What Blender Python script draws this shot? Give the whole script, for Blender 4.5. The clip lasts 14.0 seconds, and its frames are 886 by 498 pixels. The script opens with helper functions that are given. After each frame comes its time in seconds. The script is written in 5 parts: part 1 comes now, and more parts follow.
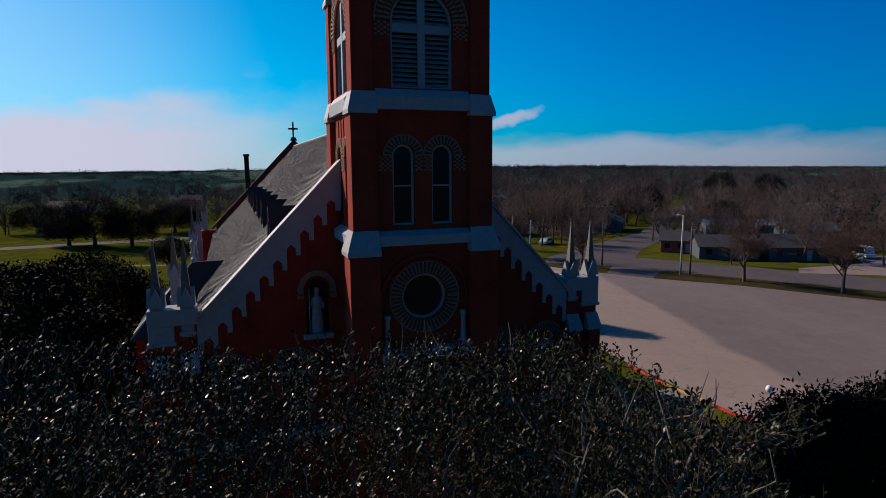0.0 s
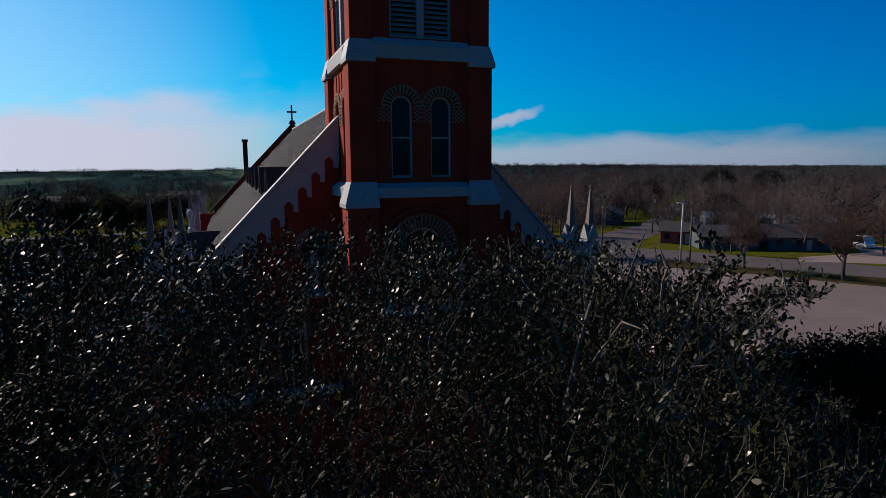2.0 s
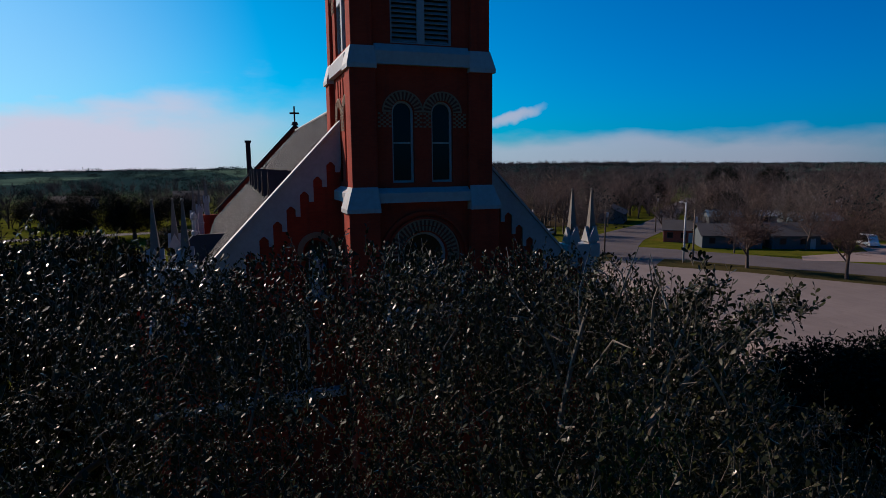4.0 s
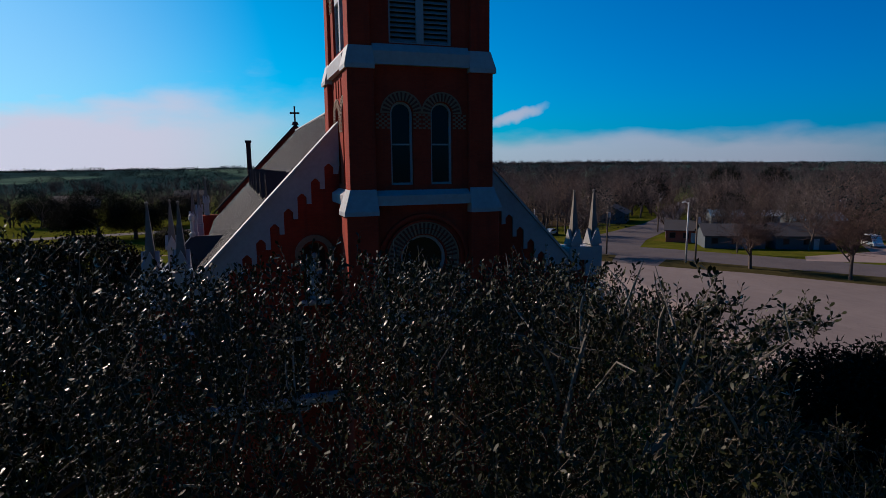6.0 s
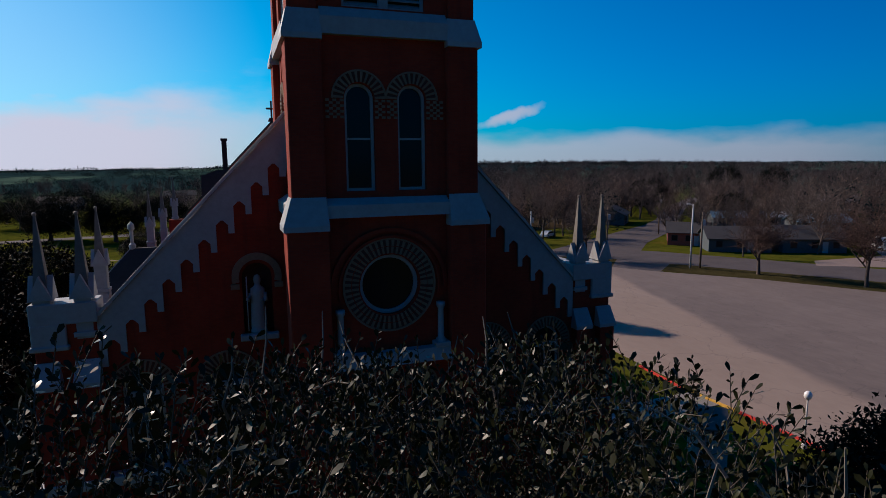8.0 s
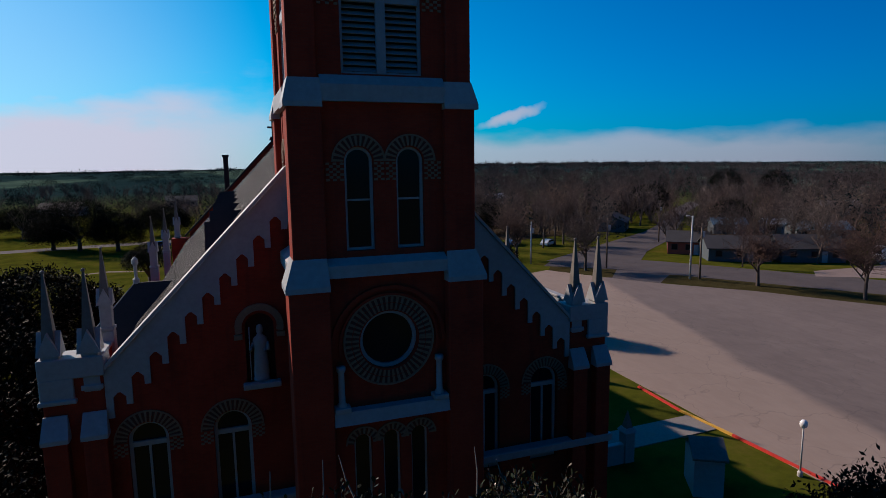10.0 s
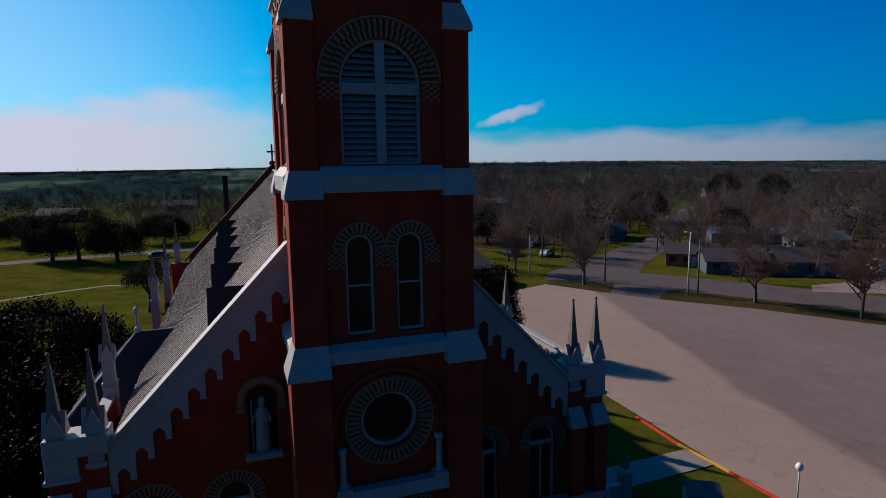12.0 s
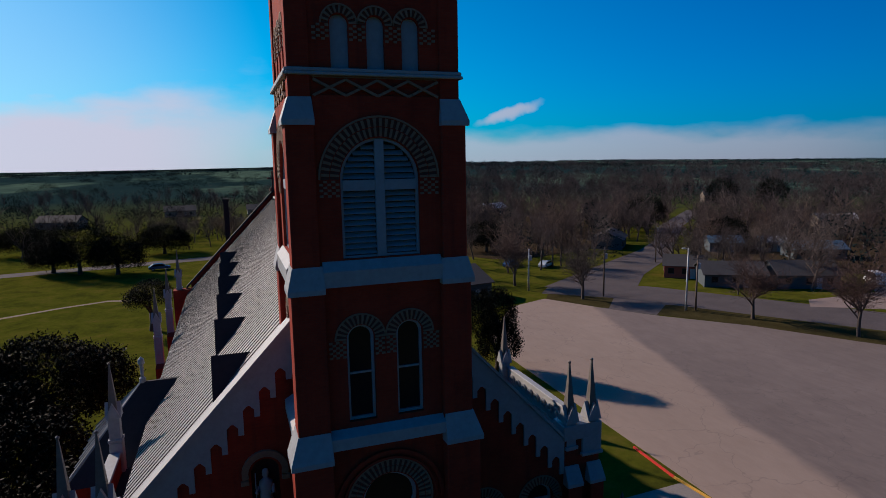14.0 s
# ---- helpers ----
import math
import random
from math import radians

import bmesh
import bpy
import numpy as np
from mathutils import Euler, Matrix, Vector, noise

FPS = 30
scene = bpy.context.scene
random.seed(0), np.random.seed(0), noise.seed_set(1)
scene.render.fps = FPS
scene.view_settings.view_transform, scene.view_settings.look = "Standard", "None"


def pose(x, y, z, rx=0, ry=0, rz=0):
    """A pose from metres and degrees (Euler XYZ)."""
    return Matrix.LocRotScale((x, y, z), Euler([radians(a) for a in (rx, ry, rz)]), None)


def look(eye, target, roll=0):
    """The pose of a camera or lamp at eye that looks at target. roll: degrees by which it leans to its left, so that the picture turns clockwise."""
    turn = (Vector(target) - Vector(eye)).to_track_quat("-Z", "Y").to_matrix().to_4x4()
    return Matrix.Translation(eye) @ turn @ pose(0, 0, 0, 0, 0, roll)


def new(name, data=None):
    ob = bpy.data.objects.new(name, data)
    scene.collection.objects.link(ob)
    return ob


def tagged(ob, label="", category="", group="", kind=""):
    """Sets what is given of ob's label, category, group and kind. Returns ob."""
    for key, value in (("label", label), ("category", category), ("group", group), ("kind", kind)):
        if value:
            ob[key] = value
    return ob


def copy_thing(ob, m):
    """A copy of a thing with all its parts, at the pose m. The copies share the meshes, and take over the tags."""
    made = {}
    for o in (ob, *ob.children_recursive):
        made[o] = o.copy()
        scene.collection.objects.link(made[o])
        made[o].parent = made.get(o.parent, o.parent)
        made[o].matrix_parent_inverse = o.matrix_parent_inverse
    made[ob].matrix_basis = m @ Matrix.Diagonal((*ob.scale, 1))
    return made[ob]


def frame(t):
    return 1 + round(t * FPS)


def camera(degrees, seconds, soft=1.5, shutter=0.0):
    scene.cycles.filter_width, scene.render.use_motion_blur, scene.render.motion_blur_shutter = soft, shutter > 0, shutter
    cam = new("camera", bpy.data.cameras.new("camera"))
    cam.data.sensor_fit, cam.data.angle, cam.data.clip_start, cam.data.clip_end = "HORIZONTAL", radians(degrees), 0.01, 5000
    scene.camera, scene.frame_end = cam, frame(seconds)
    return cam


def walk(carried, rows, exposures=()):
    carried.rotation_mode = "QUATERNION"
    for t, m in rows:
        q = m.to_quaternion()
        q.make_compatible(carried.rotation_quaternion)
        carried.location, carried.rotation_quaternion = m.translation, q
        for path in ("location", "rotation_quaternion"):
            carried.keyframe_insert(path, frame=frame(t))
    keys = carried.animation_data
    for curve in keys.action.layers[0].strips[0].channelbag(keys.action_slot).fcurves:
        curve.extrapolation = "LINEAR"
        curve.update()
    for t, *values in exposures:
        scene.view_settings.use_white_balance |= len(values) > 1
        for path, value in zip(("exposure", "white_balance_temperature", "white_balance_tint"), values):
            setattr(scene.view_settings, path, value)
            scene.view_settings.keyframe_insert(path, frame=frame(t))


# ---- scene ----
cam = camera(73.3, 14.0, soft=0.85, shutter=0.15)
PATH = [
    (0, (-7.469, -23.28, 18.458), (-6.804, -21.414, 18.184), -0.4),
    (0.5, (-7.566, -23.271, 17.812), (-6.894, -21.408, 17.537), -0.2),
    (1, (-7.486, -23.258, 17.146), (-6.817, -21.394, 16.868), -0.1),
    (1.5, (-7.423, -23.287, 16.678), (-6.76, -21.421, 16.399), -0.5),
    (2, (-7.474, -23.301, 16.544), (-6.807, -21.436, 16.269), -0.4),
    (2.5, (-7.447, -23.28, 16.545), (-6.78, -21.414, 16.27), -0.3),
    (3, (-7.416, -23.302, 16.642), (-6.754, -21.436, 16.362), -0.6),
    (5.5, (-7.435, -23.612, 16.894), (-6.786, -21.741, 16.614), -0.5),
    (6, (-7.187, -23.072, 16.918), (-6.537, -21.202, 16.635), -0.6),
    (6.5, (-6.73, -21.988, 16.897), (-6.074, -20.12, 16.614), -0.6),
    (7, (-6.005, -20.642, 16.863), (-5.345, -18.776, 16.58), -0.6),
    (7.5, (-5.169, -19.032, 16.926), (-4.507, -17.167, 16.641), -0.7),
    (8, (-4.663, -18.298, 16.918), (-4.002, -16.432, 16.634), -0.6),
    (10.5, (-4.607, -18.549, 19.486), (-3.95, -16.681, 19.204), -0.8),
    (11, (-4.62, -18.443, 20.142), (-3.961, -16.576, 19.858), -0.7),
    (11.5, (-4.604, -18.434, 20.797), (-3.944, -16.568, 20.512), -0.8),
    (12, (-4.566, -18.412, 21.566), (-3.905, -16.547, 21.279), -0.8),
    (12.5, (-4.53, -18.425, 22.348), (-3.868, -16.56, 22.059), -0.8),
    (13, (-4.511, -18.458, 23.141), (-3.848, -16.593, 22.85), -0.9),
    (13.5, (-4.502, -18.491, 23.934), (-3.839, -16.627, 23.643), -1.0),
    (14, (-4.531, -18.579, 24.563), (-3.869, -16.714, 24.271), -1.0),
]
walk(cam, [(t, look(eye, target, roll)) for t, eye, target, roll in PATH], [(0, 0.0, 5800, 10), (14, 0.0, 5800, 10)])

# ---- light ----
SUN_TO = Vector((-0.60 * math.cos(radians(28)), 0.80 * math.cos(radians(28)), math.sin(radians(28))))
sun = new("sun", bpy.data.lights.new("sun", "SUN"))
sun.data.energy, sun.data.angle, sun.data.color = 5.0, radians(0.6), (1.0, 0.755, 0.56)
sun.matrix_world = look((-60, 80, 60), Vector((-60, 80, 60)) - SUN_TO)

world = bpy.data.worlds.new("sky")
scene.world = world
world.use_nodes = True
wn, wl = world.node_tree.nodes, world.node_tree.links
wn.clear()
w_out, w_bg = wn.new("ShaderNodeOutputWorld"), wn.new("ShaderNodeBackground")
w_sky = wn.new("ShaderNodeTexSky")
w_sky.sky_type, w_sky.sun_disc = "NISHITA", False
w_sky.sun_elevation, w_sky.sun_rotation = radians(28), math.atan2(-0.60, 0.80)
w_sky.altitude, w_sky.air_density, w_sky.dust_density, w_sky.ozone_density = 200, 1.0, 0.6, 3.0
w_tint = wn.new("ShaderNodeMix")
w_tint.data_type, w_tint.blend_type = "RGBA", "MULTIPLY"
w_tint.inputs[0].default_value = 1.0
wl.new(w_sky.outputs[0], w_tint.inputs[6])
# thin cloud low over the horizon
w_co, w_sep = wn.new("ShaderNodeTexCoord"), wn.new("ShaderNodeSeparateXYZ")
wl.new(w_co.outputs["Generated"], w_sep.inputs[0])
w_map = wn.new("ShaderNodeMapping")
w_map.inputs["Scale"].default_value = (2.2, 2.2, 11.0)
w_map.inputs["Location"].default_value = (0.35, 0.1, 0.4)
wl.new(w_co.outputs["Generated"], w_map.inputs[0])
w_noise = wn.new("ShaderNodeTexNoise")
w_noise.inputs["Scale"].default_value, w_noise.inputs["Detail"].default_value = 1.3, 6.0
w_noise.inputs["Roughness"].default_value = 0.55
wl.new(w_map.outputs[0], w_noise.inputs["Vector"])


def w_math(op, a, b=None, c=None):
    n = wn.new("ShaderNodeMath")
    n.operation = op
    n.use_clamp = op in ("MULTIPLY_ADD", "MAXIMUM")
    for i, v in enumerate((a, b, c)):
        if v is None:
            continue
        if isinstance(v, (int, float)):
            n.inputs[i].default_value = v
        else:
            wl.new(v, n.inputs[i])
    return n.outputs[0]


def w_range(v, a, b, c, d):
    n = wn.new("ShaderNodeMapRange")
    n.interpolation_type = "SMOOTHSTEP"
    wl.new(v, n.inputs[0])
    for i, x in enumerate((a, b, c, d)):
        n.inputs[i + 1].default_value = x
    return n.outputs[0]


# the blue deepens away from the sun; the veil of cloud is thicker towards its side
w_dot = wn.new("ShaderNodeVectorMath")
w_dot.operation = "DOT_PRODUCT"
w_dot.inputs[1].default_value = (-0.55, 0.83, 0.0)
wl.new(w_co.outputs["Generated"], w_dot.inputs[0])
w_blue = wn.new("ShaderNodeMix")
w_blue.data_type = "RGBA"
w_blue.inputs[6].default_value, w_blue.inputs[7].default_value = (0.02, 0.80, 1.58, 1), (0.05, 0.86, 1.16, 1)
wl.new(w_range(w_dot.outputs["Value"], 0.05, 0.85, 0.0, 1.0), w_blue.inputs[0])
wl.new(w_blue.outputs[2], w_tint.inputs[7])
w_lump = wn.new("ShaderNodeTexNoise")
w_lump.inputs["Scale"].default_value, w_lump.inputs["Detail"].default_value = 7.0, 6.0
w_flat = wn.new("ShaderNodeMapping")
w_flat.inputs["Scale"].default_value = (1.0, 1.0, 2.6)
wl.new(w_co.outputs["Generated"], w_flat.inputs[0])
wl.new(w_flat.outputs[0], w_lump.inputs["Vector"])


def w_ragged(big, small):
    """Height over the horizon with a ragged edge from two noises."""
    a = w_math("MULTIPLY", w_math("SUBTRACT", w_noise.outputs[0], 0.5), -big)
    b = w_math("MULTIPLY", w_math("SUBTRACT", w_lump.outputs[0], 0.5), -small)
    return w_math("ADD", w_sep.outputs[2], w_math("ADD", a, b))


veil = w_math("MULTIPLY", w_range(w_dot.outputs["Value"], 0.66, 0.90, 0.0, 1.0), w_range(w_ragged(0.12, 0.18), 0.035, 0.175, 0.97, 0.0))
high = w_math("MULTIPLY", w_range(w_dot.outputs["Value"], 0.76, 0.99, 0.0, 0.50), w_range(w_sep.outputs[2], 0.05, 0.6, 1.0, 0.2))
veil = w_math("MAXIMUM", veil, high)
sunward = w_range(w_dot.outputs["Value"], -0.25, 0.15, 0.0, 1.0)
band = w_math("MULTIPLY", w_range(w_ragged(0.02, 0.06), 0.022, 0.056, 0.66, 0.0), sunward)
wisps = w_math("MULTIPLY", w_range(w_noise.outputs[0], 0.60, 0.80, 0.0, 1.0), w_range(w_sep.outputs[2], 0.02, 0.16, 0.08, 0.0))
# one small streak of cloud
w_off = wn.new("ShaderNodeVectorMath")
w_off.operation = "SUBTRACT"
w_off.inputs[1].default_value = (0.447, 0.9075, 0.0840)
w_fray = wn.new("ShaderNodeTexNoise")
w_fray.inputs["Scale"].default_value, w_fray.inputs["Detail"].default_value = 34.0, 5.0
wl.new(w_co.outputs["Generated"], w_fray.inputs["Vector"])
w_torn = wn.new("ShaderNodeVectorMath")
w_torn.operation = "MULTIPLY_ADD"
w_torn.inputs[1].default_value = (0.026, 0.026, 0.018)
wl.new(w_fray.outputs["Color"], w_torn.inputs[0])
wl.new(w_co.outputs["Generated"], w_torn.inputs[2])
wl.new(w_torn.outputs[0], w_off.inputs[0])


def w_along(axis, k):
    n = wn.new("ShaderNodeVectorMath")
    n.operation = "DOT_PRODUCT"
    n.inputs[1].default_value = tuple(k * c for c in axis)
    wl.new(w_off.outputs[0], n.inputs[0])
    return w_math("POWER", w_math("ABSOLUTE", n.outputs["Value"]), 2.0)


spread = w_math("ADD", w_along((0.853, -0.437, 0.286), 17.0), w_along((-0.255, 0.13, 0.958), 95.0))
streak = w_math("MULTIPLY", w_range(spread, 0.0, 1.15, 0.75, 0.0), w_range(w_noise.outputs[0], 0.3, 0.55, 0.4, 1.0))
wisps = w_math("MAXIMUM", wisps, streak)
cloud = w_math("MAXIMUM", w_math("MAXIMUM", band, veil), wisps)
w_mix = wn.new("ShaderNodeMix")
w_mix.data_type = "RGBA"
w_mix.inputs[7].default_value = (7.3, 6.7, 7.4, 1)
wl.new(cloud, w_mix.inputs[0])
wl.new(w_tint.outputs[2], w_mix.inputs[6])
# the sky falls off steadily from the sun's side to the far side
fall = wn.new("ShaderNodeMapRange")
wl.new(w_dot.outputs["Value"], fall.inputs[0])
for i, x in enumerate((-1.0, 1.0, 0.20, 1.28)):
    fall.inputs[i + 1].default_value = x
w_fall = wn.new("ShaderNodeVectorMath")
w_fall.operation = "SCALE"
wl.new(w_mix.outputs[2], w_fall.inputs[0])
wl.new(fall.outputs[0], w_fall.inputs["Scale"])
wl.new(w_fall.outputs[0], w_bg.inputs[0])
w_bg.inputs[1].default_value = 0.070
wl.new(w_bg.outputs[0], w_out.inputs[0])

# ---- materials ----


class Nodes:
    """A small wrapper to write node materials briefly."""

    def __init__(self, name):
        self.m = bpy.data.materials.new(name)
        self.m.use_nodes = True
        self.n, self.l = self.m.node_tree.nodes, self.m.node_tree.links
        self.b = self.n["Principled BSDF"]
        self.pos = self.n.new("ShaderNodeNewGeometry").outputs["Position"]

    def noise(self, scale, detail=4.0, rough=0.6, vector=None):
        t = self.n.new("ShaderNodeTexNoise")
        t.inputs["Scale"].default_value, t.inputs["Detail"].default_value, t.inputs["Roughness"].default_value = scale, detail, rough
        self.l.new(vector or self.pos, t.inputs["Vector"])
        return t.outputs["Fac"]

    def scaled(self, sx, sy, sz, rz=0.0):
        t = self.n.new("ShaderNodeMapping")
        t.inputs["Scale"].default_value = (sx, sy, sz)
        t.inputs["Rotation"].default_value = (0, 0, rz)
        self.l.new(self.pos, t.inputs[0])
        return t.outputs[0]

    def ramp(self, fac, *stops):
        t = self.n.new("ShaderNodeValToRGB")
        while len(t.color_ramp.elements) < len(stops):
            t.color_ramp.elements.new(0.5)
        for e, (p, c) in zip(t.color_ramp.elements, stops):
            e.position, e.color = p, (*c, 1) if len(c) == 3 else c
        self.l.new(fac, t.inputs[0])
        return t.outputs[0]

    def mix(self, fac, a, b, kind="MIX"):
        t = self.n.new("ShaderNodeMix")
        t.data_type, t.blend_type = "RGBA", kind
        for sock, v in ((t.inputs[0], fac), (t.inputs[6], a), (t.inputs[7], b)):
            if isinstance(v, (int, float)):
                sock.default_value = v
            elif isinstance(v, tuple):
                sock.default_value = (*v, 1)
            else:
                self.l.new(v, sock)
        return t.outputs[2]

    def bump(self, height, strength, distance):
        t = self.n.new("ShaderNodeBump")
        t.inputs["Strength"].default_value, t.inputs["Distance"].default_value = strength, distance
        self.l.new(height, t.inputs["Height"])
        self.l.new(t.outputs[0], self.b.inputs["Normal"])

    def set(self, colour=None, rough=0.8, metal=0.0, spec=0.5):
        if isinstance(colour, tuple):
            self.b.inputs["Base Color"].default_value = (*colour, 1)
        elif colour is not None:
            self.l.new(colour, self.b.inputs["Base Color"])
        self.b.inputs["Roughness"].default_value = rough
        self.b.inputs["Metallic"].default_value = metal
        self.b.inputs["Specular IOR Level"].default_value = spec
        return self.m


def plain(name, colour, rough=0.7, fine=8.0, coarse=0.7, spread=0.25, bump=0.15, metal=0.0, island=False, spec=0.5):
    """Paint, stone or bark: a colour that varies at two scales, with fine relief."""
    k = Nodes(name)
    lo, hi = tuple(c * (1 - spread) for c in colour), tuple(min(1, c * (1 + spread)) for c in colour)
    a = k.ramp(k.noise(fine, 5), (0.3, lo), (0.7, hi))
    c = k.mix(0.45, a, k.ramp(k.noise(coarse, 3), (0.3, lo), (0.7, hi)))
    if island:
        g = k.n.new("ShaderNodeNewGeometry")
        c = k.mix(0.6, c, k.ramp(g.outputs["Random Per Island"], (0.0, tuple(x * 0.35 for x in colour)), (0.6, colour), (1.0, tuple(min(1, x * 2.4) for x in colour))))
    if bump:
        k.bump(k.noise(fine * 2.5, 6), bump, 0.02)
    return k.set(c, rough, metal, spec)


def brick_wall():
    k = Nodes("red_brick")
    sep, add, com = k.n.new("ShaderNodeSeparateXYZ"), k.n.new("ShaderNodeMath"), k.n.new("ShaderNodeCombineXYZ")
    k.l.new(k.pos, sep.inputs[0])
    k.l.new(sep.outputs[0], add.inputs[0])
    k.l.new(sep.outputs[1], add.inputs[1])
    k.l.new(add.outputs[0], com.inputs[0])
    k.l.new(sep.outputs[2], com.inputs[1])
    t = k.n.new("ShaderNodeTexBrick")
    k.l.new(com.outputs[0], t.inputs["Vector"])
    t.inputs["Scale"].default_value = 1.0
    t.inputs["Brick Width"].default_value, t.inputs["Row Height"].default_value = 0.215, 0.075
    t.inputs["Mortar Size"].default_value = 0.006
    t.inputs["Color1"].default_value = (0.36, 0.042, 0.019, 1)
    t.inputs["Color2"].default_value = (0.25, 0.027, 0.014, 1)
    t.inputs["Mortar"].default_value = (0.16, 0.05, 0.032, 1)
    c = k.mix(0.55, t.outputs[0], k.ramp(k.noise(0.55, 5), (0.3, (0.16, 0.020, 0.011)), (0.7, (0.42, 0.050, 0.022))))
    streak = k.ramp(k.noise(1.0, 5, vector=k.scaled(2.4, 2.4, 0.16)), (0.52, (0, 0, 0)), (0.75, (0.5, 0.5, 0.5)))
    c = k.mix(streak, c, (0.10, 0.022, 0.018))
    k.bump(t.outputs[1], 0.25, -0.01)
    return k.set(c, 0.9, spec=0.15)


def roof_metal():
    k = Nodes("weathered_roof_metal")
    a = k.ramp(k.noise(0.35, 5), (0.3, (0.19, 0.187, 0.195)), (0.7, (0.29, 0.285, 0.295)))
    s = k.ramp(k.noise(1.0, 5, vector=k.scaled(0.25, 5.0, 0.25)), (0.4, (0.17, 0.167, 0.175)), (0.65, (0.30, 0.295, 0.30)))
    rust = k.ramp(k.noise(1.7, 6), (0.62, (0, 0, 0)), (0.8, (0.5, 0.5, 0.5)))
    k.bump(k.noise(6, 3), 0.1, 0.01)
    return k.set(k.mix(rust, k.mix(0.5, a, s), (0.16, 0.10, 0.08)), 0.55, 0.15)


LOT_LINE = (0.965, -0.262, 0.0, -34.9)    # a straight line across the lot: normal and offset


def lot_surface():
    k = Nodes("worn_parking_asphalt")
    big = k.ramp(k.noise(0.045, 4, vector=k.scaled(1, 0.45, 1, 0.65)), (0.42, (0.135, 0.118, 0.118)), (0.55, (0.25, 0.205, 0.19)))
    mid = k.mix(0.5, k.ramp(k.noise(0.25, 6), (0.35, (0.11, 0.095, 0.094)), (0.7, (0.28, 0.235, 0.215))), k.ramp(k.noise(1.1, 7, 0.7, k.scaled(1.0, 0.35, 1, 0.35)), (0.35, (0.09, 0.078, 0.077)), (0.68, (0.31, 0.26, 0.235))))
    c = k.mix(0.58, big, mid)
    # driven, paler half of the lot against the darker old asphalt
    dist = k.n.new("ShaderNodeVectorMath")
    dist.operation = "DOT_PRODUCT"
    k.l.new(k.pos, dist.inputs[0])
    dist.inputs[1].default_value = LOT_LINE[:3]
    off = k.n.new("ShaderNodeMath")
    off.operation = "ADD"
    k.l.new(dist.outputs["Value"], off.inputs[0])
    off.inputs[1].default_value = LOT_LINE[3]
    wob = k.n.new("ShaderNodeMath")
    wob.operation = "MULTIPLY_ADD"
    k.l.new(k.noise(0.06, 5), wob.inputs[0])
    wob.inputs[1].default_value = 5.0
    k.l.new(off.outputs[0], wob.inputs[2])
    zone = k.n.new("ShaderNodeMapRange")
    zone.interpolation_type = "SMOOTHSTEP"
    k.l.new(wob.outputs[0], zone.inputs[0])
    zone.inputs[1].default_value, zone.inputs[2].default_value = -0.6, 0.9
    c = k.mix(0.58, c, k.mix(zone.outputs[0], (0.37, 0.275, 0.215), (0.175, 0.135, 0.120)))
    crack = k.n.new("ShaderNodeTexVoronoi")
    crack.feature = "DISTANCE_TO_EDGE"
    crack.inputs["Scale"].default_value = 0.14
    warp = k.n.new("ShaderNodeVectorMath")
    warp.operation = "MULTIPLY_ADD"
    nz = k.n.new("ShaderNodeTexNoise")
    nz.inputs["Scale"].default_value = 0.5
    k.l.new(k.pos, nz.inputs["Vector"])
    k.l.new(nz.outputs["Color"], warp.inputs[0])
    warp.inputs[1].default_value = (3, 3, 3)
    k.l.new(k.pos, warp.inputs[2])
    k.l.new(warp.outputs[0], crack.inputs["Vector"])
    c = k.mix(k.ramp(crack.outputs["Distance"], (0.0, (0.3, 0.3, 0.3)), (0.010, (0, 0, 0))), c, (0.09, 0.078, 0.075))
    pale = k.ramp(k.noise(0.6, 6, vector=k.scaled(1, 0.3, 1, 0.5)), (0.66, (0, 0, 0)), (0.78, (0.45, 0.45, 0.45)))
    c = k.mix(pale, c, (0.33, 0.26, 0.23))
    k.bump(k.noise(12, 5), 0.2, 0.01)
    return k.set(c, 0.95, spec=0.12)


def land_surface():
    k = Nodes("grass_and_fields")
    g1 = k.ramp(k.noise(0.05, 5), (0.3, (0.055, 0.066, 0.008)), (0.5, (0.080, 0.088, 0.008)), (0.62, (0.10, 0.09, 0.013)), (0.75, (0.14, 0.095, 0.03)))
    g2 = k.ramp(k.noise(1.6, 6), (0.3, (0.045, 0.048, 0.010)), (0.7, (0.105, 0.112, 0.016)))
    near = k.mix(0.5, k.mix(0.5, g1, g2), k.ramp(k.noise(0.22, 6, 0.7), (0.36, (0.018, 0.024, 0.006)), (0.52, (0.072, 0.078, 0.008)), (0.66, (0.125, 0.095, 0.022))))
    # far fields: haze painted in as blue-green, blended in with distance
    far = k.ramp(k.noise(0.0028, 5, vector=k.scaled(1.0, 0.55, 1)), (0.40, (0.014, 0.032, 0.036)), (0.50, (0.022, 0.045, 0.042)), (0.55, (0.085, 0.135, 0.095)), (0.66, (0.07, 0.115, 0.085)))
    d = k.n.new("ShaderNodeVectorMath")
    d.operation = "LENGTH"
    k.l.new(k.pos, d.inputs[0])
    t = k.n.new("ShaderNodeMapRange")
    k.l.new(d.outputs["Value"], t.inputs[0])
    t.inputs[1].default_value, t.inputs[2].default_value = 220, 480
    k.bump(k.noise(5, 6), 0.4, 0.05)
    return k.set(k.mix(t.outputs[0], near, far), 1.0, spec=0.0)


